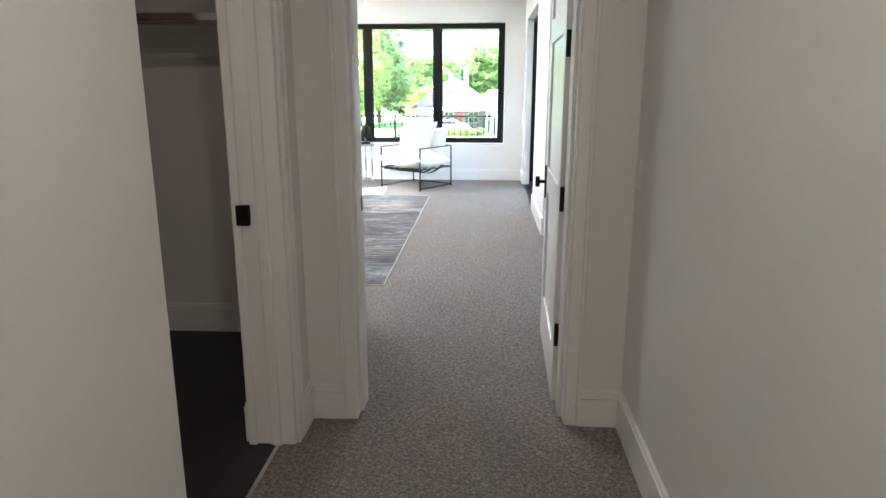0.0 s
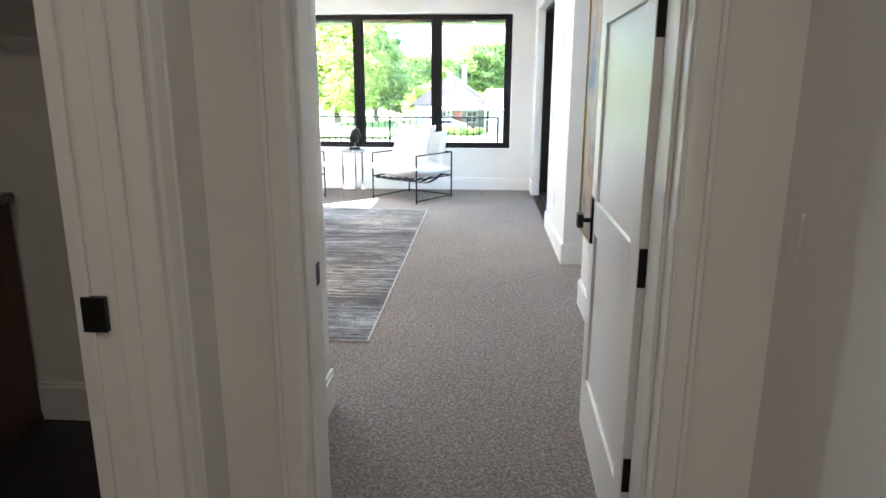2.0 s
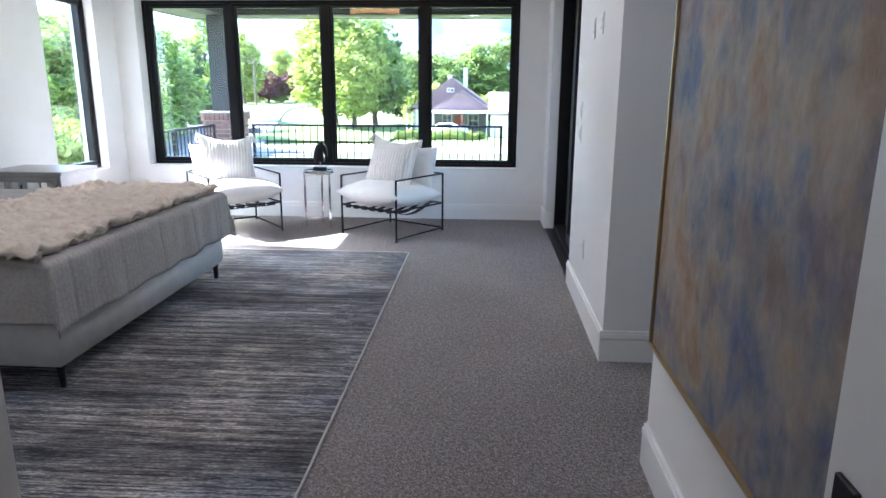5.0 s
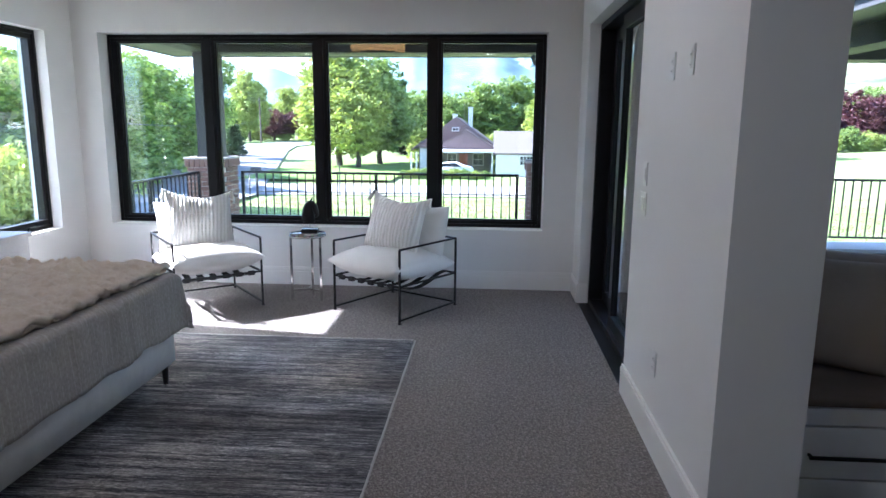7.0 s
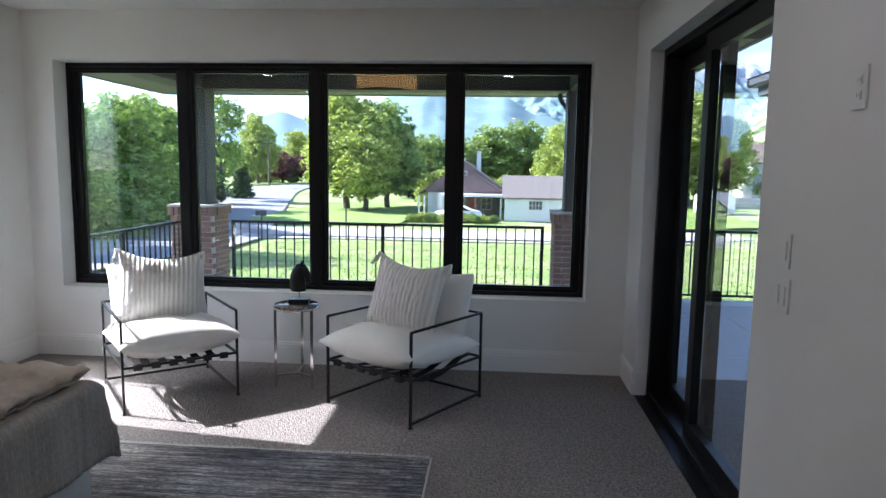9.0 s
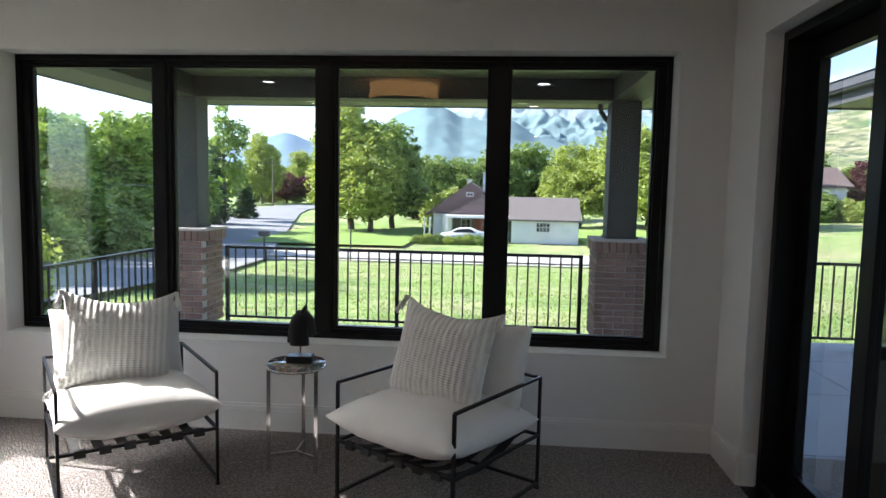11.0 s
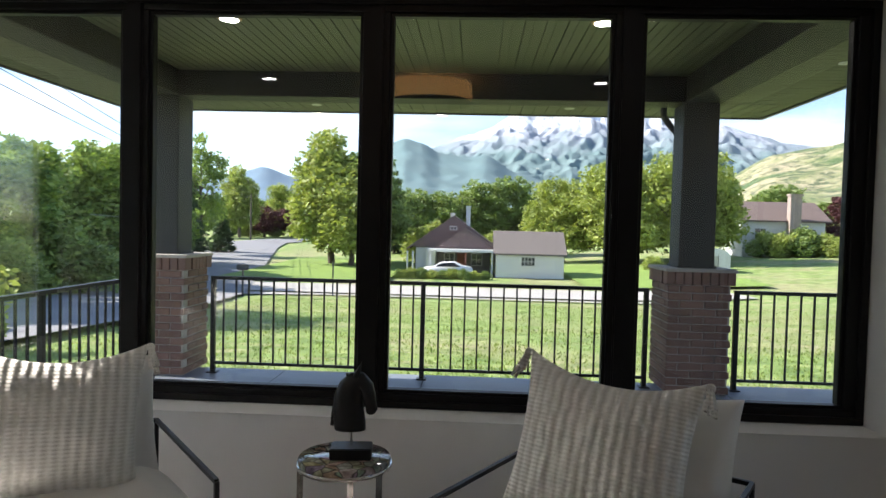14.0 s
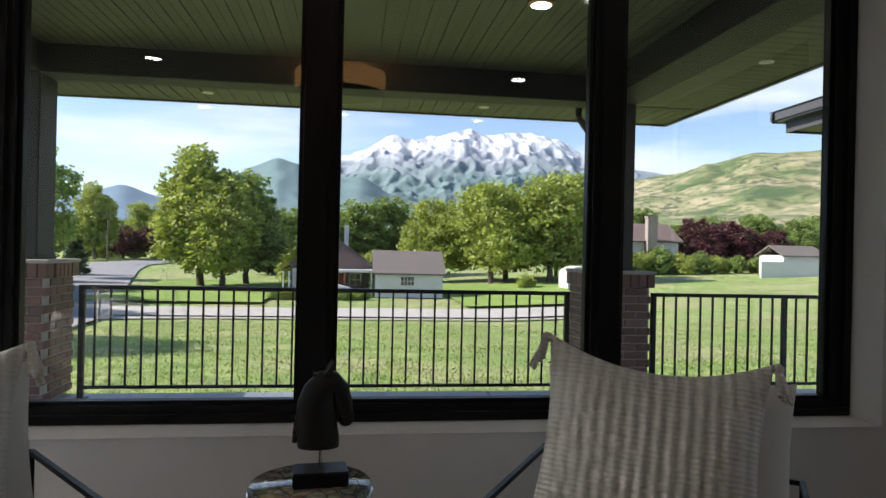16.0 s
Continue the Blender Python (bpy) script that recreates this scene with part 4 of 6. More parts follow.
def draped(x0, x1, y0, y1, over_x, over_y0, over_y1, z, nx, ny, amp, seed, thick, flare=0.05, pleat=True, lumps=0.0):
    """A cloth that lies on the bed from x0 to its foot x1 and hangs over the foot and the sides."""
    bm = bmesh.new()
    g = []
    for j in range(ny + 1):
        row = []
        v = (y0 - over_y0) + (y1 + over_y1 - y0 + over_y0) * j / ny
        for i in range(nx + 1):
            u = x0 + (x1 + over_x * (1 + 0.08 * noise.noise((v * 3, seed, 0))) - x0) * i / nx
            du, dv = max(0, u - x1), max(0, v - y1, y0 - v)
            drop = max(du, dv) - 0.0
            sy = 1 if v > y1 else -1
            r = 0.035
            hx = min(u, x1) + (min(du, r) * 0.9) + flare * min(1, du * 3) * (0.35 + 0.65 * noise.noise((v * 4.2, seed, 3)))
            hy = min(max(v, y0), y1) + sy * (min(dv, r) * 0.9 + 0.5 * flare * min(1, dv * 3) * (0.5 + 0.5 * noise.noise((u * 4, seed, 7))))
            if du > 0 and dv > 0:
                k = min(du, dv)
                hx += (0.10 + 0.06 * noise.noise((u * 9, v * 9, seed))) * k
                hy += sy * 0.10 * k
                drop = max(du, dv) + 0.06 * k
            if du > r and pleat:
                hx -= 0.010 * math.exp(-abs((v - y0 + 0.09) % 0.43 - 0.2) / 0.010) - 0.010 * noise.noise((v * 9, u * 4, seed + 4))
            hz = z - max(0, drop - r * 0.4) + lumps * (abs(noise.noise((u * 11, v * 11, seed + 1))) + 0.6 * abs(noise.noise((u * 24, v * 20, seed)))) + (amp * noise.noise((u * 5, v * 5, seed)) + amp * 0.5 * noise.noise((u * 13, v * 13, seed))) * (1 if drop == 0 else 0.3)
            row.append(bm.verts.new((hx - bo.x, hy - bo.y, hz)))
        g.append(row)
    for j in range(ny):
        for i in range(nx):
            bm.faces.new((g[j][i], g[j][i + 1], g[j + 1][i + 1], g[j + 1][i]))
    bm.normal_update()
    under = [[bm.verts.new(q.co - q.normal * thick) for q in row] for row in g]
    for j in range(ny):
        for i in range(nx):
            bm.faces.new((under[j][i], under[j + 1][i], under[j + 1][i + 1], under[j][i + 1]))
    rim = [(0, i) for i in range(nx)] + [(j, nx) for j in range(ny)] + [(ny, i) for i in range(nx, 0, -1)] + [(j, 0) for j in range(ny, 0, -1)]
    for (a, b), (c, d) in zip(rim, rim[1:] + rim[:1]):
        bm.faces.new((g[a][b], under[a][b], under[c][d], g[c][d]))
    return bm


co = thing("coverlet", pose(*bo), "grey woven coverlet with pale stitched stripes, draped over the bed", "blanket")
part("cloth", draped(-2.75, BX - 0.005, BY0 - 0.005, BY1 + 0.005, 0.33, 0.30, 0.30, 0.640, 90, 210, 0.012, 2.0, 0.008, 0.055), M_COVER, co, "", True)
th = thing("fur_throw", pose(*bo), "beige faux fur throw spread over the foot of the bed", "throw blanket")
bm = draped(-2.10, BX - 0.05, BY0 - 0.02, BY1 + 0.01, 0.03, 0.05, 0.03, 0.685, 120, 200, 0.026, 6.0, 0.045, 0.02, False, 0.042)
part("fur", bm, M_FUR, th, "", True)
for yy in (-3.0, -3.75):
    pl = thing("bed_pillow", pose(-2.78, yy, 0.90, -0, 0, 90) @ pose(0, 0, 0, -25, 0, 0), "plump white pillow against the headboard", "pillow", "bed pillows")
    part("cover", cushion(0.66, 0.46, 0.18, 0.03, 3.0, 18, 0.008, yy), M_LINEN, pl, "", True)

# ---- nightstand ----
ns = thing("nightstand", pose(-2.77, -1.90, 0), "silver nightstand with mirrored fretwork panels beside the bed", "nightstand")
part("top", boxes((-0.33, 0.31, -0.25, 0.25, 0.70, 0.73), w=0.004), M_SILVER, ns)
part("body", boxes((-0.32, 0.29, -0.235, 0.235, 0.08, 0.70), w=0.004), M_SILVER, ns)
for sx in (-0.29, 0.26):
    for sy in (-0.205, 0.205):
        part("leg", boxes((sx - 0.025, sx + 0.025, sy - 0.025, sy + 0.025, 0, 0.085), w=0.003), M_SILVER, ns)
for k in range(2):
    x0 = -0.29 + k * 0.285
    d = part("door", boxes((x0, x0 + 0.275, -0.247, -0.236, 0.11, 0.68), w=0.002), M_SILVER, ns)
    for q in range(2):
        part("mirror_panel", boxes((x0 + 0.03 + q * 0.115, x0 + 0.13 + q * 0.115, -0.250, -0.2475, 0.14, 0.65)), M_MIRROR, d, "mirror glass panel")
    part("hinge", boxes((x0 + 0.262, x0 + 0.272, -0.253, -0.2475, 0.58, 0.63)), M_BLACK, d)

# ---- bedroom door ----
dr = thing("door_2", pose(1.196, -7.232, 0, 0, 0, -1.5), "open white three-panel bedroom door with black hardware", "door", kind="structure")
DW, DH, T = 0.90, 2.43, 0.02
st = 0.115
fr = [(-T, T, 0.003, st, 0.01, DH), (-T, T, DW - st, DW, 0.01, DH)] + [(-T, T, st, DW - st, a, b) for a, b in ((0.01, 0.245), (0.835, 0.96), (1.585, 1.70), (2.30, DH))]
part("stile_and_rail", boxes(*fr, w=0.002, seg=1), M_TRIM, dr)
for a, b in ((0.245, 0.835), (0.96, 1.585), (1.70, 2.30)):
    part("panel", boxes((-T + 0.011, T - 0.011, st - 0.006, DW - st + 0.006, a - 0.006, b + 0.006)), M_TRIM, dr)
for z in (0.325, 0.922, 1.54, 2.15):
    bm = boxes((-0.018, 0.018, -0.002, 0.002, z - 0.052, z + 0.052), (0.026, 0.030, -0.075, -0.006, z - 0.052, z + 0.052), w=0.0015, seg=1)
    rod(bm, (0.026, -0.004, z - 0.055), (0.026, -0.004, z + 0.058), 0.008)
    part("hinge", bm, M_MATTE_BLACK, dr, "black steel hinge")
k = part("door_handle", boxes((-T - 0.008, -T, 0.825, 0.870, 0.79, 0.965), (T, T + 0.008, 0.825, 0.870, 0.79, 0.965), w=0.0015, seg=1), M_MATTE_BLACK, dr, "black backplate and square knob")
bm = bmesh.new()
for s in (-1, 1):
    rod(bm, (s * T, 0.848, 0.877), (s * 0.062, 0.848, 0.877), 0.009)
    box(bm, min(s * 0.056, s * 0.078), max(s * 0.056, s * 0.078), 0.823, 0.873, 0.852, 0.902)
part("knob", bm, M_MATTE_BLACK, k)
part("latch", boxes((-0.012, 0.012, DW, DW + 0.002, 0.83, 0.92)), M_MATTE_BLACK, dr)
solid("strike_plate", boxes((0.3575, 0.3595, -7.295, -7.265, 0.875, 0.935), w=0.001, seg=1), M_MATTE_BLACK, "black steel strike plate in the door jamb", "strike plate")
bm = boxes((-0.030, 0.020, -7.671, -7.6555, 0.885, 0.96), w=0.002, seg=1)
solid("closet_strike_plate", bm, M_MATTE_BLACK, "black latch plate in the closet jamb", "strike plate")

# ---- painting ----
pt = thing("painting", pose(1.42, -5.50, 0.528), "large abstract blue, ochre and grey canvas in a thin gold frame", "painting")
PW, PH = 0.63, 1.75
part("canvas", boxes((-0.042, -0.012, -PW + 0.012, PW - 0.012, 0.012, PH - 0.012)), M_PAINT, pt)
bm = bmesh.new()
ring(bm, "x", -0.052, -0.002, -PW, PW, 0.0, PH, 0.010)
part("frame", bm, M_GOLD, pt, "thin gold frame")


# ---- switches and outlets ----
def plate(name, m, label, gangs, kind_of, category):
    w = 0.035 + 0.023 * (gangs - 1)
    e = thing(name, m, label, category, "wall plates")
    part("plate", boxes((-w, w, -0.006, 0, -0.058, 0.058), w=0.002), M_PLASTIC, e)
    for gi in range(gangs):
        x = (gi - (gangs - 1) / 2) * 0.046
        if kind_of == "rocker":
            part("rocker", boxes((x - 0.016, x + 0.016, -0.0105, -0.0055, -0.033, 0.033), w=0.002), M_PLASTIC, e)
        else:
            for z in (-0.02, 0.02):
                s = part("socket", boxes((x - 0.015, x + 0.015, -0.0085, -0.0055, z - 0.013, z + 0.013), w=0.002), M_PLASTIC, e)
                part("slots", boxes((x - 0.007, x - 0.005, -0.0090, -0.0086, z - 0.004, z + 0.005), (x + 0.005, x + 0.007, -0.0090, -0.0086, z - 0.004, z + 0.005)), M_BLACK, s)
    return e


plate("wall_outlet", pose(1.42, -2.955, 1.720, 0, 0, -90), "white wall outlet high on the pier", 1, "socket", "outlet")
plate("cable_plate", pose(1.42, -3.225, 1.724, 0, 0, -90), "white wall plate high on the pier", 1, "socket", "wall plate")
plate("light_switch", pose(1.42, -2.585, 1.240, 0, 0, -90), "white single light switch on the pier", 1, "rocker", "light switch")
plate("double_switch", pose(1.42, -2.575, 1.093, 0, 0, -90), "white double light switch on the pier", 2, "rocker", "light switch")
plate("low_outlet", pose(1.42, -2.975, 0.404, 0, 0, -90), "white wall outlet above the baseboard", 1, "socket", "outlet")
plate("hall_switch", pose(1.44, -7.478, 1.064, 0, 0, -90), "white light switch on the hall wall", 1, "rocker", "light switch")
plate("entry_switch", pose(0.125, -6.865, 1.091, 0, 0, 90), "white double light switch by the bedroom door", 2, "rocker", "light switch")

# ---- window seat ----
bn = thing("window_seat", pose(1.73, -3.40, 0), "white built-in window seat with a drawer", "bench")
part("cabinet", boxes((0.0, 1.815, 0.02, 0.67, 0.0, 0.375)), M_TRIM, bn)
part("plinth", boxes((0.0, 1.815, 0.0, 0.02, 0.0, 0.09)), M_TRIM, bn)
part("top_rail", boxes((0.0, 1.815, 0.0, 0.02, 0.325, 0.39)), M_TRIM, bn)
for a, b in ((0.03, 0.88), (0.92, 1.78)):
    d = part("drawer", boxes((a, b, -0.004, 0.019, 0.10, 0.315), w=0.002, seg=1), M_TRIM, bn)
    bm = bmesh.new()
    bar(bm, (a + 0.16, -0.035, 0.20), (b - 0.16, -0.035, 0.20), 0.012, 0.012)
    for x in (a + 0.17, b - 0.17):
        bar(bm, (x, -0.035, 0.20), (x, -0.004, 0.20), 0.010, 0.010)
    part("handle", bm, M_MATTE_BLACK, d, "black bar handle")
sp = thing("seat_pad", pose(1.73, -3.40, 0.391), "taupe upholstered pad on the window seat", "cushion")
part("pad", boxes((0.005, 1.80, 0.0, 0.655, 0.0, 0.07), w=0.02, seg=3), M_TAUPE, sp, "", True)
for x, y, rz, mm, lab in ((2.13, -3.06, -30, M_SAND, "sand coloured cushion leaning on the window seat"), (2.34, -2.90, -20, M_SAND, "pale cushion behind another on the window seat")):
    c = thing("seat_cushion", pose(x, y, 0.69, -14, 0, rz), lab, "cushion", "window seat cushions")
    part("cover", cushion(0.48, 0.48, 0.18, 0.05, 2.8, 20, 0.006, x), mm, c, "", True)
    if x < 2.2:
        bm = cushion(0.10, 0.16, 0.150, 0.0, 6.0, 8, 0.0, 0)
        bmesh.ops.translate(bm, vec=(0.10, -0.004, 0.02), verts=bm.verts)
        part("patch", bm, M_SAGE, c, "dark grey woven patch", True)

# ---- closet ----
cb = thing("closet_cabinet", pose(-1.055, -6.46, 0), "dark brown closet base cabinet", "cabinet")
part("body", boxes((-0.63, 0.0, -1.9, 0.0, 0.03, 0.93), w=0.002, seg=1), M_WOOD, cb)
part("kick", boxes((-0.60, 0.004, -1.9, 0.0, 0.0, 0.03)), M_WOOD, cb)
solid("countertop", boxes((-1.69, -1.03, -8.4, -6.455, 0.932, 0.968), w=0.006), M_GRANITE, "grey speckled granite countertop on the closet cabinet", "countertop")
uc = thing("upper_cabinet", pose(-1.12, -6.62, 1.37), "dark brown wall cabinet over the counter", "cabinet")
part("body", boxes((-0.57, 0.0, -1.7, 0.17, 0.0, 1.0), w=0.002, seg=1), M_WOOD, uc)
part("door", boxes((0.0, 0.02, -0.52, -0.06, 0.01, 0.98), w=0.003), M_WOOD, uc)
sh = thing("closet_shelf", pose(0, -6.44, 1.69), "chrome rod shelf on the closet wall", "shelf")
bm = boxes((-1.05, -0.01, -0.372, -0.352, -0.018, 0.018), w=0.002, seg=1)
part("front_rail", bm, M_CHROME, sh)
for i in range(8):
    bm = bmesh.new()
    rod(bm, (-1.03, -0.03 - i * 0.042, 0.0), (-0.01, -0.03 - i * 0.042, 0.0), 0.006, None, 8)
    part("rod", bm, M_CHROME, sh)
for x in (-0.98, -0.5, -0.03):
    bm = bmesh.new()
    bar(bm, (x, -0.36, -0.012), (x, -0.002, -0.012), 0.012, 0.012)
    rod(bm, (x, -0.34, -0.012), (x, -0.004, -0.20), 0.006)
    part("bracket", bm, M_CHROME, sh)


# ---- lamps ----
def glow(name, color, strength):
    m = bpy.data.materials.new(name)
    m.use_nodes = True
    b = m.node_tree.nodes["Principled BSDF"]
    b.inputs["Base Color"].default_value = (*color, 1)
    b.inputs["Emission Color"].default_value = (*color, 1)
    b.inputs["Emission Strength"].default_value = strength
    return m


M_DISC = glow("lamp_disc", (1.0, 0.93, 0.83), 10.0)
M_SHADE = glow("lit_drum_shade", (0.85, 0.46, 0.16), 0.8)
M_TRIMRING = mat("lamp_trim", (0.75, 0.74, 0.72), 0.4, var=0.02, relief=0.0)
M_BRONZE = mat("copper_trim", (0.45, 0.27, 0.15), 0.35, metal=0.7, var=0.1, relief=0.0)


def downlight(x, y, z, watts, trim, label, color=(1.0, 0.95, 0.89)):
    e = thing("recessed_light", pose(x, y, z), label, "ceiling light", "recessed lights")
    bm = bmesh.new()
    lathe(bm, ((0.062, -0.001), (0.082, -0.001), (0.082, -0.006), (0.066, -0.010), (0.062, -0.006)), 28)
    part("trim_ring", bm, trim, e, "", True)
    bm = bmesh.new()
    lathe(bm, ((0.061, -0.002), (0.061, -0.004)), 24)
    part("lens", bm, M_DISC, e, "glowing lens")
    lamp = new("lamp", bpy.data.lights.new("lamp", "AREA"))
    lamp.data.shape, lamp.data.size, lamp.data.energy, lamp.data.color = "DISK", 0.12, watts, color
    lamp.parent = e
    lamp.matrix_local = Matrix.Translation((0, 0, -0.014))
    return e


for y in (-1.12, -2.93, -4.75):
    for x in (-2.36, -0.90, 0.59):
        if not (y == -2.93 and x == -0.90):
            downlight(x, y, CEIL, ROOM_W * (0.4 if y > -2 else 1.2), M_TRIMRING, "round white recessed ceiling light, switched on")
# closet lamp is an added fill, no fitting is seen there
downlight(-0.75, -8.55, CEIL, HALL_W * 0.45, M_TRIMRING, "unseen recessed closet light, added to brighten the closet", (1.0, 0.76, 0.56))
# both hall lamps are added out of view to light the walls
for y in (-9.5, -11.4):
    downlight(0.85, y, CEIL, HALL_W, M_TRIMRING, "unseen recessed hall light, added to brighten the hall", (1.0, 0.83, 0.63))
for x, y in ((-2.10, 1.69), (0.315, 1.70)):
    downlight(x, y, PC - 0.004, 0.8, M_BRONZE, "recessed porch light with a copper ring, switched on")
for x, y in ((-2.05, 3.85), (0.40, 3.85), (1.98, 2.0)):
    e = thing("eave_light", pose(x, y, ES), "small round light in the eave soffit", "eave light", "eave lights")
    bm = bmesh.new()
    lathe(bm, ((0.05, -0.004), (0.05, -0.001)), 20)
    part("lens", bm, M_TRIMRING, e)

dl = thing("drum_light", pose(-0.90, -3.02, 2.425), "amber drum shade ceiling light, switched on", "ceiling light")
bm = bmesh.new()
SEG = 48
for r0, r1 in ((0.37, 0.365),):
    lathe(bm, ((r0, 0.0), (r0, 0.165), (r1, 0.165), (r1, 0.004)), SEG)
part("shade", bm, M_SHADE, dl, "glowing amber fabric shade", True)
bm = bmesh.new()
lathe(bm, ((0.06, 0.170), (0.06, 0.19)), 24)
rod(bm, (0, 0, 0.14), (0, 0, 0.18), 0.012)
part("canopy", bm, M_MATTE_BLACK, dl)
bm = bmesh.new()
lathe(bm, ((0.372, -0.004), (0.372, 0.006), (0.368, 0.006)), SEG)
part("band", bm, M_MATTE_BLACK, dl)
lamp = new("lamp", bpy.data.lights.new("lamp", "POINT"))
lamp.data.energy, lamp.data.color, lamp.data.shadow_soft_size = 3.0, (1.0, 0.74, 0.45), 0.08
lamp.parent = dl
lamp.matrix_local = Matrix.Translation((0, 0, 0.178))


# ---- trees and shrubs ----
def make_leaf(name, dark, mid, light):
    m = bpy.data.materials.new(name)
    m.use_nodes = True
    nt = m.node_tree
    b = nt.nodes["Principled BSDF"]
    v = coord(nt)
    n = noise_tex(nt, v, 0.9, 5.0, 0.7)
    isl = nt.nodes.new("ShaderNodeNewGeometry").outputs["Random Per Island"]
    col = mix(nt, 0.5, ramp(nt, n, ((0.3, dark), (0.5, mid), (0.7, light))), ramp(nt, isl, ((0.0, dark), (0.5, mid), (1.0, light))))
    nt.links.new(col, b.inputs["Base Color"])
    b.inputs["Roughness"].default_value = 0.6
    tr = nt.nodes.new("ShaderNodeBsdfTranslucent")
    nt.links.new(mix(nt, 1.0, col, (1.15, 1.15, 0.6), "MULTIPLY"), tr.inputs["Color"])
    ms = nt.nodes.new("ShaderNodeMixShader")
    ms.inputs[0].default_value = 0.35
    nt.links.new(b.outputs[0], ms.inputs[1])
    nt.links.new(tr.outputs[0], ms.inputs[2])
    nt.links.new(ms.outputs[0], nt.nodes["Material Output"].inputs["Surface"])
    return m


L_GREEN = make_leaf("leaf_green", (0.085, 0.135, 0.038), (0.20, 0.285, 0.085), (0.40, 0.49, 0.16))
L_YELLOW = make_leaf("leaf_yellow_green", (0.14, 0.195, 0.042), (0.32, 0.385, 0.095), (0.56, 0.60, 0.20))
L_DARK = make_leaf("leaf_deep_green", (0.050, 0.098, 0.022), (0.20, 0.31, 0.072), (0.50, 0.60, 0.17))
L_PLUM = make_leaf("leaf_plum", (0.042, 0.014, 0.022), (0.105, 0.034, 0.050), (0.210, 0.077, 0.091))
L_CONIFER = make_leaf("needle_green", (0.023, 0.052, 0.023), (0.052, 0.098, 0.046), (0.104, 0.156, 0.078))
M_BARK = mat("bark", (0.11, 0.085, 0.065), 0.95, var=0.3, scale=6, fine=40, relief=0.8, dist=0.02, space="object")


def crown_mesh(name, lobes, clumps, per, leaf, spread, seed, material):
    """A crown in a tree of height 1: clumps of small leaves scattered near the skin of several lobes."""
    rng = np.random.default_rng(seed)
    vol = np.array([l[3] * l[4] * l[5] for l in lobes])
    pick = rng.choice(len(lobes), clumps, p=vol ** 0.7 / (vol ** 0.7).sum())
    d = rng.normal(size=(clumps, 3))
    d /= np.linalg.norm(d, axis=1)[:, None]
    r = rng.uniform(0.12, 1.0, clumps) ** 0.42 * rng.uniform(0.88, 1.14, clumps)
    L = np.array(lobes)[pick]
    c = L[:, :3] + d * r[:, None] * L[:, 3:6]
    c = np.repeat(c, per, axis=0) + np.clip(rng.normal(size=(clumps * per, 3)), -1.6, 1.6) * spread * np.array((1, 1, 0.7))
    n = len(c)
    a = rng.normal(size=(n, 3))
    a[:, 2] *= 0.6
    a /= np.linalg.norm(a, axis=1)[:, None]
    b = np.cross(a, rng.normal(size=(n, 3)))
    b /= np.linalg.norm(b, axis=1)[:, None]
    s = leaf * rng.uniform(0.55, 1.35, n)[:, None]
    v = np.stack((c - a * s, c + b * s * 0.45, c + a * s, c - b * s * 0.45), axis=1).reshape(-1, 3)
    me = bpy.data.meshes.new(name)
    me.from_pydata(v.tolist(), [], np.arange(4 * n).reshape(-1, 4).tolist())
    me.materials.append(material)
    return me


def trunk_mesh(name, top, r, limbs, seed, splay=0.25):
    rnd = random.Random(seed)
    bm = bmesh.new()
    p = Vector((0, 0, -0.03))
    k = 5
    for i in range(k):
        q = Vector((rnd.uniform(-0.012, 0.012), rnd.uniform(-0.012, 0.012), top * (i + 1) / k))
        rod(bm, p, q, r * (1 - 0.75 * i / k), r * (1 - 0.75 * (i + 1) / k), 9)
        p = q
    for i in range(limbs):
        a = 2 * math.pi * i / limbs + rnd.uniform(-0.4, 0.4)
        z = top * rnd.uniform(0.3, 0.8)
        e = Vector((math.cos(a) * splay * rnd.uniform(0.6, 1.1), math.sin(a) * splay * rnd.uniform(0.6, 1.1), z + rnd.uniform(0.1, 0.25)))
        rod(bm, (0, 0, z), e, r * 0.4, r * 0.1, 6)
    return mesh_of(name, bm, M_BARK)


OVAL = ((0, -0.05, 0.28, 0.26, 0.26, 0.14), (0.0, 0.0, 0.55, 0.27, 0.27, 0.30), (-0.10, 0.05, 0.62, 0.20, 0.20, 0.18), (0, 0, 0.42, 0.30, 0.30, 0.24), (0.05, 0, 0.62, 0.25, 0.25, 0.22), (-0.04, 0.03, 0.80, 0.16, 0.16, 0.19), (-0.17, -0.05, 0.36, 0.17, 0.2, 0.16), (0.18, 0.05, 0.40, 0.17, 0.2, 0.17))
ROUND = ((0.0, -0.1, 0.28, 0.34, 0.3, 0.16), (-0.28, -0.05, 0.30, 0.22, 0.22, 0.15), (0.3, 0.0, 0.30, 0.22, 0.22, 0.15), (0, 0, 0.62, 0.36, 0.36, 0.32), (-0.26, 0.05, 0.48, 0.25, 0.25, 0.22), (0.27, -0.05, 0.50, 0.25, 0.25, 0.23), (0.08, -0.18, 0.42, 0.26, 0.2, 0.22), (-0.1, 0.1, 0.80, 0.2, 0.2, 0.18), (0.16, 0.1, 0.75, 0.18, 0.18, 0.17))
DENSE = ((0, 0, 0.45, 0.34, 0.34, 0.40), (-0.22, 0, 0.35, 0.24, 0.28, 0.32), (0.24, 0, 0.38, 0.24, 0.28, 0.33), (0.05, -0.1, 0.76, 0.22, 0.22, 0.22), (-0.18, 0.05, 0.66, 0.18, 0.2, 0.2), (0, -0.2, 0.22, 0.28, 0.2, 0.2))
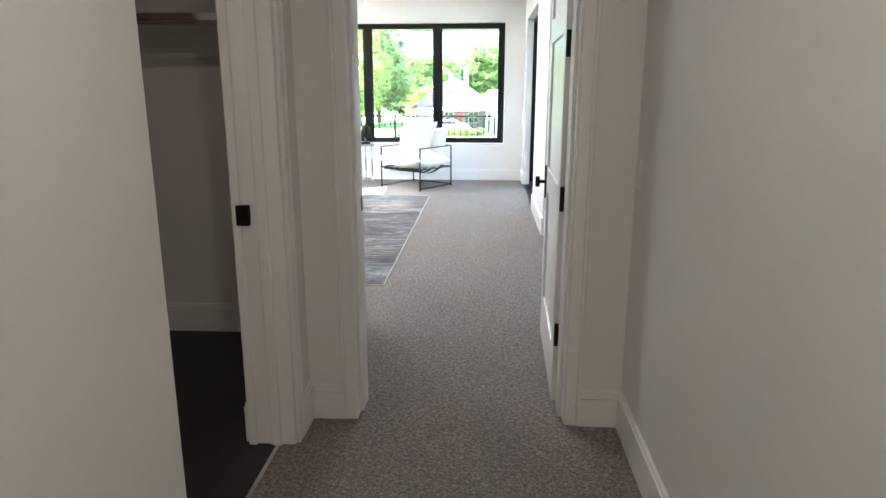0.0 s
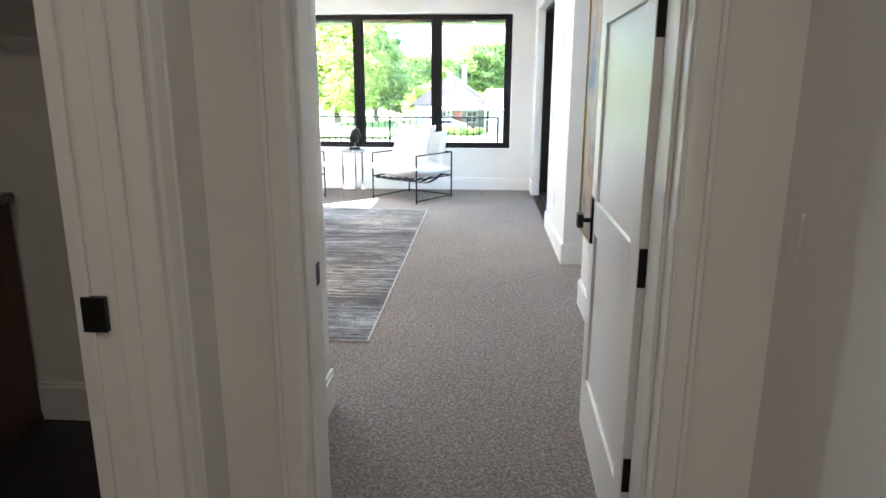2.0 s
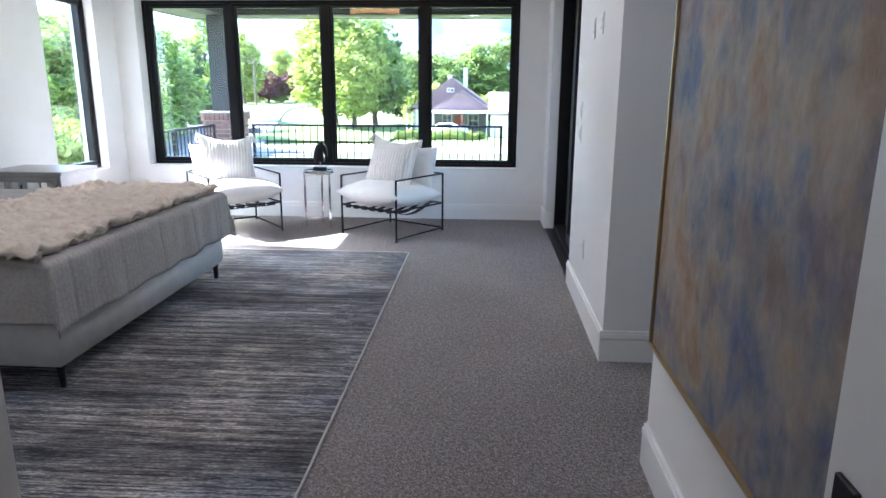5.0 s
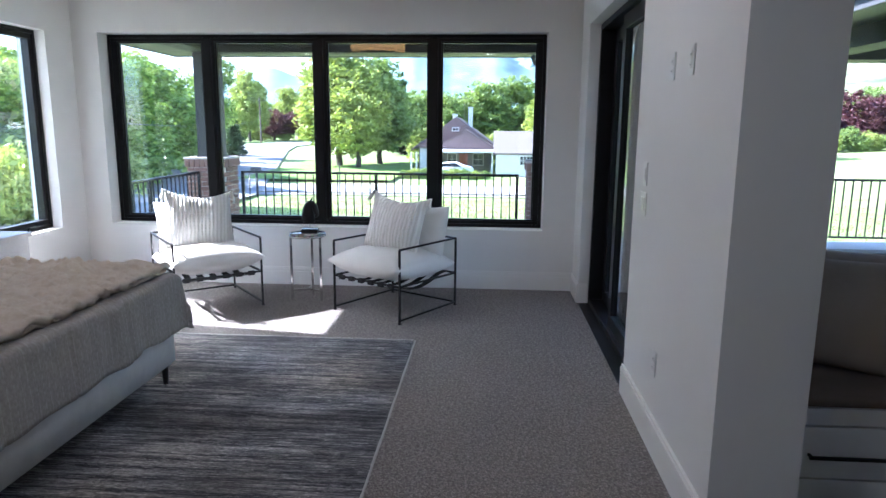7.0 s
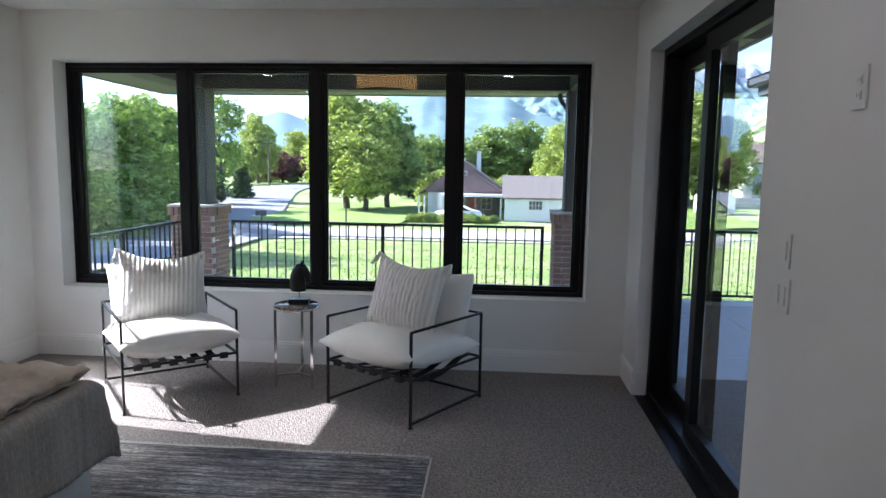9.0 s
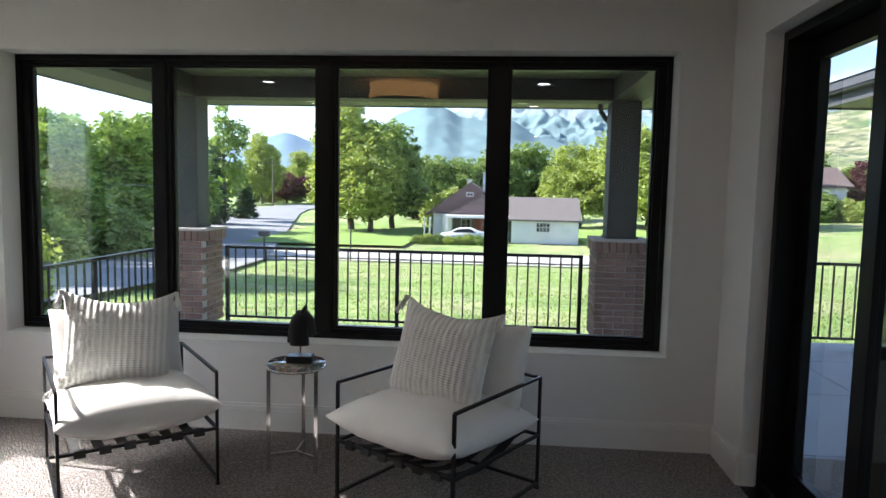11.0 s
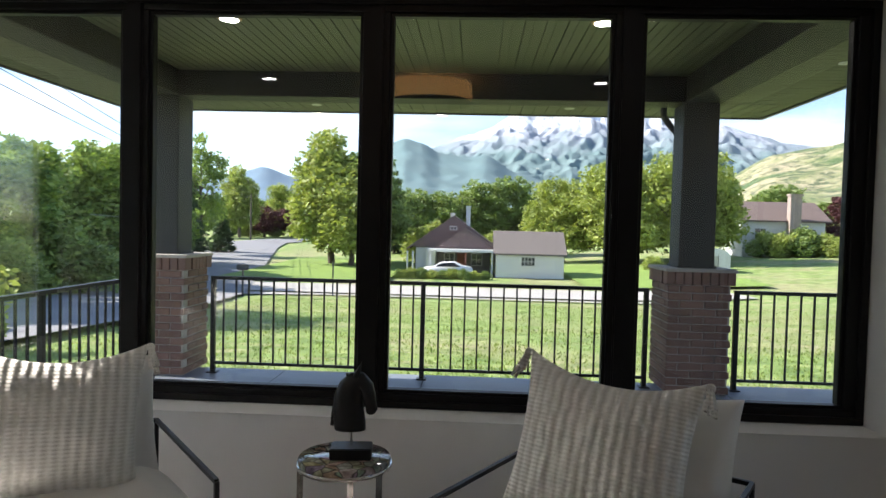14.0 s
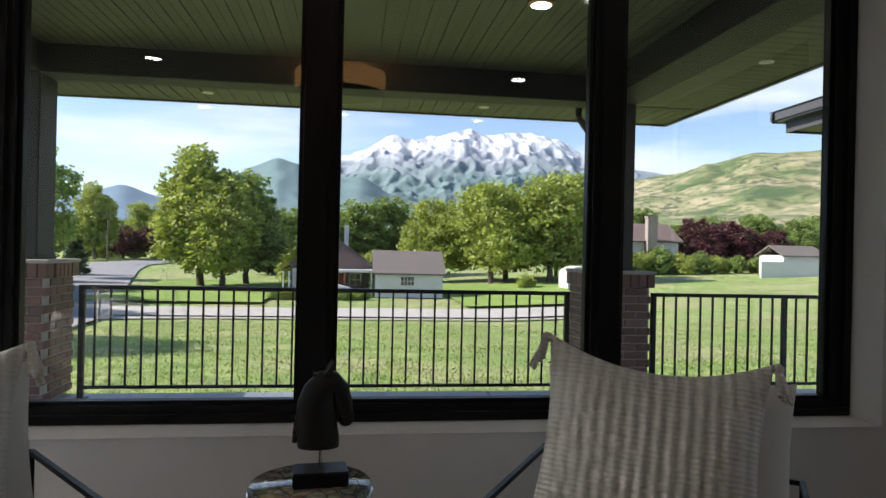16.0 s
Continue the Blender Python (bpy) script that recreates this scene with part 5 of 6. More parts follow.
AIRY = ((0, 0, 0.60, 0.16, 0.16, 0.30), (0.12, 0, 0.72, 0.12, 0.12, 0.13), (-0.12, 0, 0.55, 0.12, 0.12, 0.14), (0.1, 0.05, 0.40, 0.13, 0.13, 0.12), (0.0, 0, 0.88, 0.09, 0.09, 0.10))
CONE = tuple((0, 0, 0.12 + 0.105 * i, 0.24 - 0.026 * i, 0.24 - 0.026 * i, 0.085) for i in range(9))
SHRUB = ((0, 0, 0.45, 0.55, 0.5, 0.45), (-0.4, 0.1, 0.35, 0.35, 0.35, 0.33), (0.42, -0.1, 0.38, 0.35, 0.35, 0.36))

KINDS = {
    "oval": (crown_mesh("crown", OVAL, 760, 26, 0.021, 0.030, 1, L_YELLOW), trunk_mesh("trunk", 0.55, 0.028, 7, 1)),
    "oval_green": (crown_mesh("crown", OVAL, 560, 24, 0.023, 0.032, 12, L_GREEN), trunk_mesh("trunk", 0.55, 0.028, 7, 2)),
    "round": (crown_mesh("crown", ROUND, 760, 26, 0.021, 0.034, 2, L_YELLOW), trunk_mesh("trunk", 0.5, 0.03, 8, 3, 0.32)),
    "round_green": (crown_mesh("crown", ROUND, 560, 24, 0.025, 0.036, 3, L_GREEN), trunk_mesh("trunk", 0.5, 0.03, 8, 4, 0.32)),
    "dense": (crown_mesh("crown", DENSE, 640, 34, 0.022, 0.034, 4, L_DARK), trunk_mesh("trunk", 0.4, 0.035, 8, 5, 0.3)),
    "airy": (crown_mesh("crown", AIRY, 170, 22, 0.020, 0.026, 5, L_DARK), trunk_mesh("trunk", 0.75, 0.02, 9, 6, 0.16)),
    "plum": (crown_mesh("crown", ROUND, 300, 26, 0.027, 0.036, 6, L_PLUM), trunk_mesh("trunk", 0.5, 0.03, 7, 7, 0.3)),
    "conifer": (crown_mesh("crown", CONE, 260, 24, 0.024, 0.026, 7, L_CONIFER), trunk_mesh("trunk", 0.85, 0.025, 0, 8)),
    "shrub": (crown_mesh("leaves", SHRUB, 150, 26, 0.055, 0.075, 8, L_GREEN), None),
    "shrub_pale": (crown_mesh("leaves", SHRUB, 150, 26, 0.055, 0.075, 9, L_YELLOW), None),
}
TREE_LABELS = {
    "oval": "tall leafy tree with sunlit yellow-green crown", "oval_green": "tall green leafy tree in sunlight", "round": "broad spreading tree with bright yellow-green leaves",
    "round_green": "broad leafy green shade tree", "dense": "dense dark green tree beside the street", "airy": "slender tree with thin open foliage",
    "plum": "broad plum tree with purple leaves", "conifer": "pointed dark green conifer tree", "shrub": "rounded green garden shrub outdoors", "shrub_pale": "pale green sunlit garden shrub",
}


def plant(kind, x, y, top, width=1.0, turn=0.0, base=None):
    z = (ground_z(x, y) if base is None else base) - 0.05
    h = top + lift(y) - z
    crown, trunk = KINDS[kind]
    low = kind.startswith("shrub")
    e = thing("shrub" if low else "tree", pose(x, y, z, 0, 0, turn) @ Matrix.Diagonal((h * width, h * width, h, 1)), TREE_LABELS[kind], "shrub" if low else "tree", "shrubs" if low else "trees")
    part(crown.name.split(".")[0], crown, None, e)
    if trunk:
        part("trunk", trunk, None, e)
    return e


# tall trees on the lawn over the street
plant("oval", -15.6, 66.5, 10.2, 1.02, 20)
plant("oval_green", -11.6, 69.5, 8.4, 1.0, 130)
plant("oval", -13.2, 64.2, 6.6, 1.1, 250)
# far left, along the side street
plant("oval", -50.0, 134, 11.0, 0.85, 40)
plant("round", -46.0, 152, 8.6, 0.8, 70)
plant("airy", -34.2, 77, 11.0, 0.85, 15)
plant("conifer", -32.5, 70, 4.5, 1.0, 0)
plant("conifer", -33.5, 82, 1.8, 1.3, 50)
plant("plum", -47.0, 141, 3.0, 1.3, 10)
plant("plum", -41.5, 143, 2.6, 1.3, 90)
plant("round_green", -57, 128, 5.0, 1.1, 60)
for i in range(7):
    plant(("shrub", "shrub_pale", "shrub")[i % 3], -54 + i * 4.6, 139 + i * 1.6, -0.9 + 0.5 * ((i * 3) % 4) / 3, 1.1, i * 50)
plant("round_green", -25, 135, 3.5, 1.5, 160)
# dense row left of the side street
for x, y, top, w, a in ((-30.5, 52, 7.0, 1.15, 10), (-28.0, 42, 6.2, 1.15, 80), (-27.0, 33, 5.6, 1.2, 150), (-26.0, 25, 5.4, 1.2, 220), (-24.0, 7, 4.6, 1.2, 30),
                        (-33.5, 60, 6.6, 1.1, 100), (-38, 46, 7.0, 1.1, 190), (-34, 28, 7.0, 1.1, 260), (-31, 14, 6.8, 1.1, 20), (-33, 0, 6.0, 1.2, 140)):
    plant("dense", x, y, top, w, a)
for x, y, top, a in ((-22.6, 27, 0.2, 0), (-23.6, 33, 0.6, 40), (-22.2, 20, 0.4, 90), (-20.5, 12, 0.5, 120)):
    plant("shrub", x, y, top, 1.0, a)
# next two trees stand out of view, added to cast the lawn shadow
plant("dense", -24.6, 18.6, 14.4, 0.78, 300)
plant("dense", -26.0, 14.6, 12.8, 0.78, 120)
plant("shrub_pale", -9.6, 7.6, 1.15, 0.8, 30)
plant("shrub", -12.0, 9.5, 0.9, 0.9, 200)
# behind the brown house
for k, x, y, top, w, a in (("conifer", -12.2, 92, 7.6, 0.9, 0), ("round_green", -8.6, 89, 5.3, 1.0, 30), ("round_green", -4.5, 90, 5.0, 1.0, 80), ("oval_green", -0.6, 92.8, 6.9, 1.2, 160), ("round_green", 3.8, 95.7, 7.6, 1.0, 200),
                           ("oval_green", 8.0, 97, 5.6, 1.2, 250), ("round", 10.5, 82, 7.0, 0.95, 20), ("round", 15.8, 76, 8.8, 1.0, 110), ("round", 22.6, 74.5, 10.2, 1.0, 190), ("round", 26.6, 78, 9.0, 0.8, 300),
                           ("round_green", 19.0, 82, 9.0, 1.0, 45), ("round_green", 27.0, 86, 7.5, 0.9, 75), ("shrub_pale", -5.5, 74, 1.4, 0.8, 10), ("shrub_pale", 4.5, 73, -0.2, 1.0, 90), ("shrub_pale", 1.5, 74, 0.3, 0.9, 60),
                           ("shrub_pale", 17.5, 66, -1.9, 0.9, 60), ("shrub", 24.5, 67, -1.8, 0.8, 160)):
    plant(k, x, y, top, w, a)
# east side: plum trees, hedge and far greens
for x, y, top, a in ((50.5, 90, 5.7, 0), (56.2, 90.3, 5.4, 60), (61.5, 89.6, 4.2, 140)):
    plant("plum", x, y, top, 1.15, a)
for k, x, y, top, a in (("shrub", 36.4, 84, 0.6, 20), ("shrub_pale", 38.6, 84, 0.9, 50), ("shrub", 41.0, 84, 1.3, 80), ("shrub_pale", 43.4, 83, 0.8, 120), ("shrub", 46.0, 82.5, 0.7, 160), ("shrub_pale", 48.6, 82.4, 0.4, 200),
                        ("shrub", 51.4, 82, 0.3, 240), ("shrub", 54.2, 82, 0.1, 280), ("shrub", 57.5, 83, 0.2, 310)):
    plant(k, x, y, top, 0.9, a)
for x, y, top, a in ((76, 114.6, 8.0, 0), (82, 111, 7.0, 70), (70, 122, 7.5, 130), (60, 134.9, 9.5, 190), (92, 116, 7.5, 240), (66, 150, 9.0, 20), (52, 140, 7.0, 100), (100, 130, 9.0, 330), (74, 104, 3.6, 40)):
    plant("round_green", x, y, top, 1.2, a)
for i in range(26):
    a = radians(-28 + i * 2.9)
    d = 210 + 60 * ((i * 7) % 5) / 5
    x, y = d * math.sin(a), d * math.cos(a)
    plant(("round_green", "oval_green", "round")[i % 3], x, y, 3.5 + (i * 5 % 4) * 0.9 + (3.0 if a > 0.4 else 0), 2.1, i * 47)
# hedge before the brown house
for i in range(9):
    plant(("shrub", "shrub_pale")[i % 2], -7.0 + i * 0.92, 54.2 + 0.25 * (i % 3), -3.25 + 0.28 * ((i * 3) % 4) / 3, 1.0, i * 50)

# low grass tufts on the near field
rng = np.random.default_rng(21)
nt_ = 60000
gx = rng.uniform(-12, 24, nt_)
gy = 4.2 + 30 * rng.uniform(0, 1, nt_) ** 1.7
gz = np.array([ground_z(a, b) for a, b in zip(gx, gy)]) + 0.03
hh = rng.uniform(0.005, 0.028, nt_) * np.where(rng.uniform(0, 1, nt_) > 0.94, 2.2, 1.0)
ang = rng.uniform(0, math.pi, nt_)
wx, wy = np.cos(ang) * 0.035, np.sin(ang) * 0.035
lx, ly = rng.normal(0, 0.04, nt_), rng.normal(0, 0.04, nt_)
tri = np.stack((np.stack((gx - wx, gy - wy, gz - 0.08), 1), np.stack((gx + wx, gy + wy, gz - 0.08), 1), np.stack((gx + lx, gy + ly, gz + hh), 1)), 1).reshape(-1, 3)
me = bpy.data.meshes.new("grass_tufts")
me.from_pydata(tri.tolist(), [], np.arange(3 * nt_).reshape(-1, 3).tolist())
me.materials.append(make_leaf("grass_blade", (0.12, 0.20, 0.045), (0.27, 0.37, 0.10), (0.48, 0.51, 0.21)))
tagged(new("grass_tufts", me), "uneven tufts of green and dry grass", "grass", "", "stuff")

# ---- houses ----
M_MAUVE = mat("mauve_siding", (0.155, 0.105, 0.10), 0.8, var=0.1, scale=1, fine=10, relief=0.2)
M_OFFWHITE = mat("white_siding", (0.62, 0.62, 0.61), 0.8, var=0.05, scale=1, fine=12, relief=0.2)
M_BROWNROOF = mat("brown_shingles", (0.17, 0.125, 0.11), 0.9, var=0.25, scale=3, fine=9, relief=0.5, dist=0.02)
M_GREYROOF = mat("grey_brown_shingles", (0.17, 0.145, 0.13), 0.9, var=0.25, scale=3, fine=9, relief=0.5, dist=0.02)
# shade of the carport recess is put into this wall's darker grey
M_SHADE_WALL = mat("shaded_porch_wall", (0.20, 0.19, 0.185), 0.8, var=0.1, scale=1, fine=10, relief=0.2)
M_REDPOST = mat("red_brown_post", (0.30, 0.10, 0.07), 0.7, var=0.1, scale=2, fine=20, relief=0.1)
M_PANE = mat("dark_window_pane", (0.03, 0.035, 0.04), 0.08, var=0.2, scale=2, fine=20, relief=0.0)
M_CHIMNEY = mat("chimney_brick", (0.36, 0.29, 0.25), 0.9, var=0.2, scale=4, fine=14, relief=0.3)


def gable(bm, x0, x1, y0, y1, z0, z1, along, th=0.18, over=0.4):
    """Two sloping roof slabs; along is the ridge's axis."""
    if along == "y":
        xm = (x0 + x1) / 2
        for a, s in ((x0 - over, 1), (x1 + over, -1)):
            zl = z0 - over * (z1 - z0) / (xm - x0)
            vs = [bm.verts.new(v) for v in ((a, y0 - over, zl), (xm, y0 - over, z1), (xm, y1 + over, z1), (a, y1 + over, zl), (a, y0 - over, zl + th), (xm, y0 - over, z1 + th), (xm, y1 + over, z1 + th), (a, y1 + over, zl + th))]
            for f in ((0, 1, 2, 3), (4, 7, 6, 5), (0, 4, 5, 1), (3, 2, 6, 7), (0, 3, 7, 4), (1, 5, 6, 2)):
                bm.faces.new([vs[i] for i in f])
    else:
        ym = (y0 + y1) / 2
        for a in (y0 - over, y1 + over):
            zl = z0 - over * (z1 - z0) / (ym - y0)
            vs = [bm.verts.new(v) for v in ((x0 - over, a, zl), (x0 - over, ym, z1), (x1 + over, ym, z1), (x1 + over, a, zl), (x0 - over, a, zl + th), (x0 - over, ym, z1 + th), (x1 + over, ym, z1 + th), (x1 + over, a, zl + th))]
            for f in ((0, 1, 2, 3), (4, 7, 6, 5), (0, 4, 5, 1), (3, 2, 6, 7), (0, 3, 7, 4), (1, 5, 6, 2)):
                bm.faces.new([vs[i] for i in f])
    return bm


def prism(bm, x0, x1, y, z0, z1, th=0.1):
    xm = (x0 + x1) / 2
    vs = [bm.verts.new(v) for v in ((x0, y, z0), (x1, y, z0), (xm, y, z1), (x0, y + th, z0), (x1, y + th, z0), (xm, y + th, z1))]
    for f in ((0, 1, 2), (3, 5, 4), (0, 3, 4, 1), (1, 4, 5, 2), (2, 5, 3, 0)):
        bm.faces.new([vs[i] for i in f])
    return bm


def far_window(parent, x0, x1, y, z0, z1, cols=2, rows=2):
    w = part("window", boxes((x0, x1, y - 0.05, y - 0.005, z0, z1)), M_PANE, parent)
    bm = ring(bmesh.new(), "y", y - 0.09, y - 0.051, x0 - 0.06, x1 + 0.06, z0 - 0.06, z1 + 0.06, 0.08)
    for c in range(1, cols):
        x = x0 + (x1 - x0) * c / cols
        box(bm, x - 0.025, x + 0.025, y - 0.085, y - 0.052, z0, z1)
    for r in range(1, rows):
        z = z0 + (z1 - z0) * r / rows
        box(bm, x0, x1, y - 0.083, y - 0.053, z - 0.025, z + 0.025)
    part("window_frame", bm, M_OFFWHITE, w)


G0 = -4.15
hs = thing("house", pose(0, 0, lift(60)), "low brown-roofed house with a carport and white porch", "house")
part("wall", boxes((-6.4, 0.9, 62.0, 72, G0, -1.5)), M_SHADE_WALL, hs)
part("white_wall", boxes((-5.2, -4.3, 60.2, 62.0, G0, -1.7), (-6.3, -4.3, 61.9, 61.99, G0, -1.7)), M_OFFWHITE, hs)
part("gable_wall", prism(bmesh.new(), -6.6, 1.3, 61.4, -1.55, 1.35, 0.3), M_MAUVE, hs, "mauve brown gable siding")
part("roof", gable(bmesh.new(), -6.6, 1.3, 62.2, 72, -1.5, 1.30, "y", 0.18, 0.6), M_BROWNROOF, hs)
part("porch_gable", prism(bmesh.new(), -4.4, 1.2, 58.9, -1.60, 0.15, 0.2), M_MAUVE, hs)
part("porch_gable_roof", gable(bmesh.new(), -4.4, 1.2, 59.3, 63, -1.55, 0.15, "y", 0.14, 0.3), M_BROWNROOF, hs)
part("porch_roof", boxes((-4.7, 1.15, 57.2, 62.0, -1.90, -1.66), w=0.02, seg=1), M_OFFWHITE, hs, "flat white carport roof edge")
for x in (-6.7, -6.2, -4.6, -1.4, 1.0):
    part("post", boxes((x - 0.07, x + 0.07, 57.4, 57.54, G0, -1.9)), M_REDPOST if x == -1.4 else M_OFFWHITE, hs)
part("door", boxes((-2.3, -1.5, 61.93, 61.99, G0, -2.2)), M_REDPOST, hs)
far_window(hs, -3.5, -2.6, 61.98, -3.3, -2.2)
far_window(hs, -0.9, 0.1, 61.98, -3.3, -2.2)
far_window(hs, -3.0, -2.4, 61.38, 0.1, 0.4, 2, 1)
for x, y, z in ((-2.85, 63.2, 1.75), (-1.35, 66.0, 2.55)):
    part("chimney", boxes((x - 0.22, x + 0.22, y - 0.22, y + 0.22, 0.2, z), (x - 0.27, x + 0.27, y - 0.27, y + 0.27, z - 0.12, z)), M_OFFWHITE, hs)
bm = bmesh.new()
rod(bm, (-2.0, 66, 0.8), (-2.0, 66, 3.6), 0.03)
rod(bm, (-2.9, 66, 3.4), (-1.0, 66, 3.5), 0.025)
for i in range(5):
    rod(bm, (-2.7 + i * 0.38, 65.6, 3.42 + 0.02 * i), (-2.7 + i * 0.38, 66.4, 3.42 + 0.02 * i), 0.018)
part("aerial", bm, M_FASCIA, hs)

ga = thing("garage", pose(0.15, 0, lift(58) + 0.1), "small white garage with a grey-brown shingle roof", "garage")
part("wall", boxes((1.2, 7.25, 57.0, 63.0, G0, -1.95)), M_OFFWHITE, ga)
part("roof", gable(bmesh.new(), 1.2, 7.25, 57.0, 63.0, -1.95, -0.1, "x", 0.15, 0.25), M_GREYROOF, ga)
bm = bmesh.new()
for x in (1.25, 7.1):
    vs = [bm.verts.new(v) for v in ((x, 57.0, -1.95), (x, 63.0, -1.95), (x, 60.0, -0.1), (x + 0.1, 57.0, -1.95), (x + 0.1, 63.0, -1.95), (x + 0.1, 60.0, -0.1))]
    for f in ((0, 1, 2), (3, 5, 4), (0, 3, 4, 1), (1, 4, 5, 2), (2, 5, 3, 0)):
        bm.faces.new([vs[i] for i in f])
part("gable_end", bm, M_OFFWHITE, ga)
far_window(ga, 3.45, 4.65, 56.99, -3.05, -2.25, 4, 2)

h2 = thing("house_far", pose(0, 0, lift(90)), "white two-storey house with a brown roof and brick chimney", "house")
part("wall", boxes((34.5, 45.0, 86.5, 95, -3.4, 1.9)), M_OFFWHITE, h2)
part("roof", gable(bmesh.new(), 34.5, 45.0, 86.5, 95, 1.9, 4.2, "x", 0.2, 0.6), M_BROWNROOF, h2)
bm = bmesh.new()
for x in (44.9,):
    vs = [bm.verts.new(v) for v in ((x, 86.5, 1.9), (x, 95, 1.9), (x, 90.75, 4.2), (x + 0.1, 86.5, 1.9), (x + 0.1, 95, 1.9), (x + 0.1, 90.75, 4.2))]
    for f in ((0, 1, 2), (3, 5, 4), (0, 3, 4, 1), (1, 4, 5, 2), (2, 5, 3, 0)):
        bm.faces.new([vs[i] for i in f])
part("gable_end", bm, M_OFFWHITE, h2)
part("chimney", boxes((40.0, 41.4, 85.4, 86.4, -3.4, 5.2), (39.9, 41.5, 85.3, 86.5, 5.0, 5.25)), M_CHIMNEY, h2)
far_window(h2, 36.0, 37.4, 86.48, -0.6, 0.7)
far_window(h2, 42.4, 43.8, 86.48, -0.6, 0.7)

sdh = thing("garden_shed", pose(22.3, 62, ground_z(22.3, 62) + 0.2), "small white arched garden shed", "shed")
bm = bmesh.new()
prof = [(-1.55, 0), (1.55, 0)] + [(1.55 * math.cos(a), 1.45 + 0.8 * math.sin(a)) for a in (math.pi * i / 10 for i in range(11))]
f0 = [bm.verts.new((x, 0, z)) for x, z in prof]
f1 = [bm.verts.new((x, 3, z)) for x, z in prof]
bm.faces.new(f0)
bm.faces.new(f1[::-1])
for i in range(len(prof)):
    bm.faces.new((f0[i], f1[i], f1[(i + 1) % len(prof)], f0[(i + 1) % len(prof)]))
part("body", bm, M_OFFWHITE, sdh)
part("door", boxes((-0.35, 0.35, -0.04, -0.005, 0.1, 1.5)), M_PALE, sdh)
part("door_trim", boxes((-0.42, -0.35, -0.05, -0.005, 0.1, 1.55), (0.35, 0.42, -0.05, -0.005, 0.1, 1.55), (-0.02, 0.02, -0.05, -0.041, 0.1, 1.5)), M_FASCIA, sdh)

fe = thing("white_wall_fence", pose(0, 0, lift(74)), "long white garden wall with a small outbuilding", "wall")
part("wall", boxes((48.7, 57, 72.6, 72.9, -3.0, -0.45)), M_OFFWHITE, fe)
part("outbuilding", boxes((52.6, 58, 74, 79, -3, 0.4)), M_OFFWHITE, fe)
part("outbuilding_roof", gable(bmesh.new(), 52.6, 58, 74, 79, 0.4, 1.5, "x", 0.15, 0.4), M_GREYROOF, fe)
for x, y, z, w in ((318, 525, 42, 13), (333, 522, 43, 9), (306, 530, 39, 8), (350, 540, 47, 9)):
    hh2 = thing("hillside_house", pose(x, y, z + lift(y)), "distant brown house on the hillside", "house", "hillside houses")
    part("wall", boxes((-w / 2, w / 2, -4, 4, -8, 2)), M_MAUVE, hh2)
    part("roof", gable(bmesh.new(), -w / 2, w / 2, -4, 4, 2, 4, "x", 0.3, 0.6), M_GREYROOF, hh2)

# ---- cars ----
M_CARWHITE = mat("white_car_paint", (0.72, 0.73, 0.74), 0.22, var=0.02, scale=2, fine=20, relief=0.0)
M_TYRE = mat("tyre_rubber", (0.02, 0.02, 0.02), 0.85, var=0.2, scale=5, fine=30, relief=0.1)


def car(m, paint, label):
    e = thing("parked_car", m, label, "car", "parked cars")
    side = ((-2.15, 0.35), (-2.2, 0.62), (-2.1, 0.86), (-1.3, 0.98), (-0.65, 1.36), (0.55, 1.44), (1.25, 1.12), (2.0, 1.0), (2.2, 0.72), (2.15, 0.35))
    bm = bmesh.new()
    rows = []
    for y, k in ((-0.88, 0.93), (-0.80, 1.0), (0.80, 1.0), (0.88, 0.93)):
        rows.append([bm.verts.new((x * (0.98 if k < 1 else 1), y * (0.80 if z > 1.05 else 1.0), 0.3 + (z - 0.3) * (1 if k == 1 else 0.97))) for x, z in side])
    for a, b in zip(rows, rows[1:]):
        for i in range(len(side)):
            bm.faces.new((a[i], a[(i + 1) % len(side)], b[(i + 1) % len(side)], b[i]))
    bm.faces.new(rows[0][::-1])
    bm.faces.new(rows[-1])
    part("body", bevel(bm, 0.03, 2), paint, e, "", True)
    bm = bmesh.new()
    for s in (-1, 1):
        vs = [bm.verts.new(v) for v in ((-1.15, s * 0.86, 0.99), (-0.6, s * 0.74, 1.29), (0.5, s * 0.74, 1.36), (1.1, s * 0.86, 1.02))]
        bm.faces.new(vs)
    r = bmesh.ops.extrude_face_region(bm, geom=bm.faces[:])
    part("side_window", bm, M_PANE, e)
    for x in (-1.35, 1.35):
        for s in (-1, 1):
            bm = bmesh.new()
            rod(bm, (x, s * 0.72, 0.32), (x, s * 0.90, 0.32), 0.32, None, 20)
            w = part("wheel", bm, M_TYRE, e)
            bm = bmesh.new()
            rod(bm, (x, s * 0.895, 0.32), (x, s * 0.91, 0.32), 0.20, None, 14)
            part("rim", bm, M_CHROME, w)
    return e


car(pose(-2.9, 56.3, ground_z(-2.9, 56.3)), M_CARWHITE, "white saloon car parked before the carport")

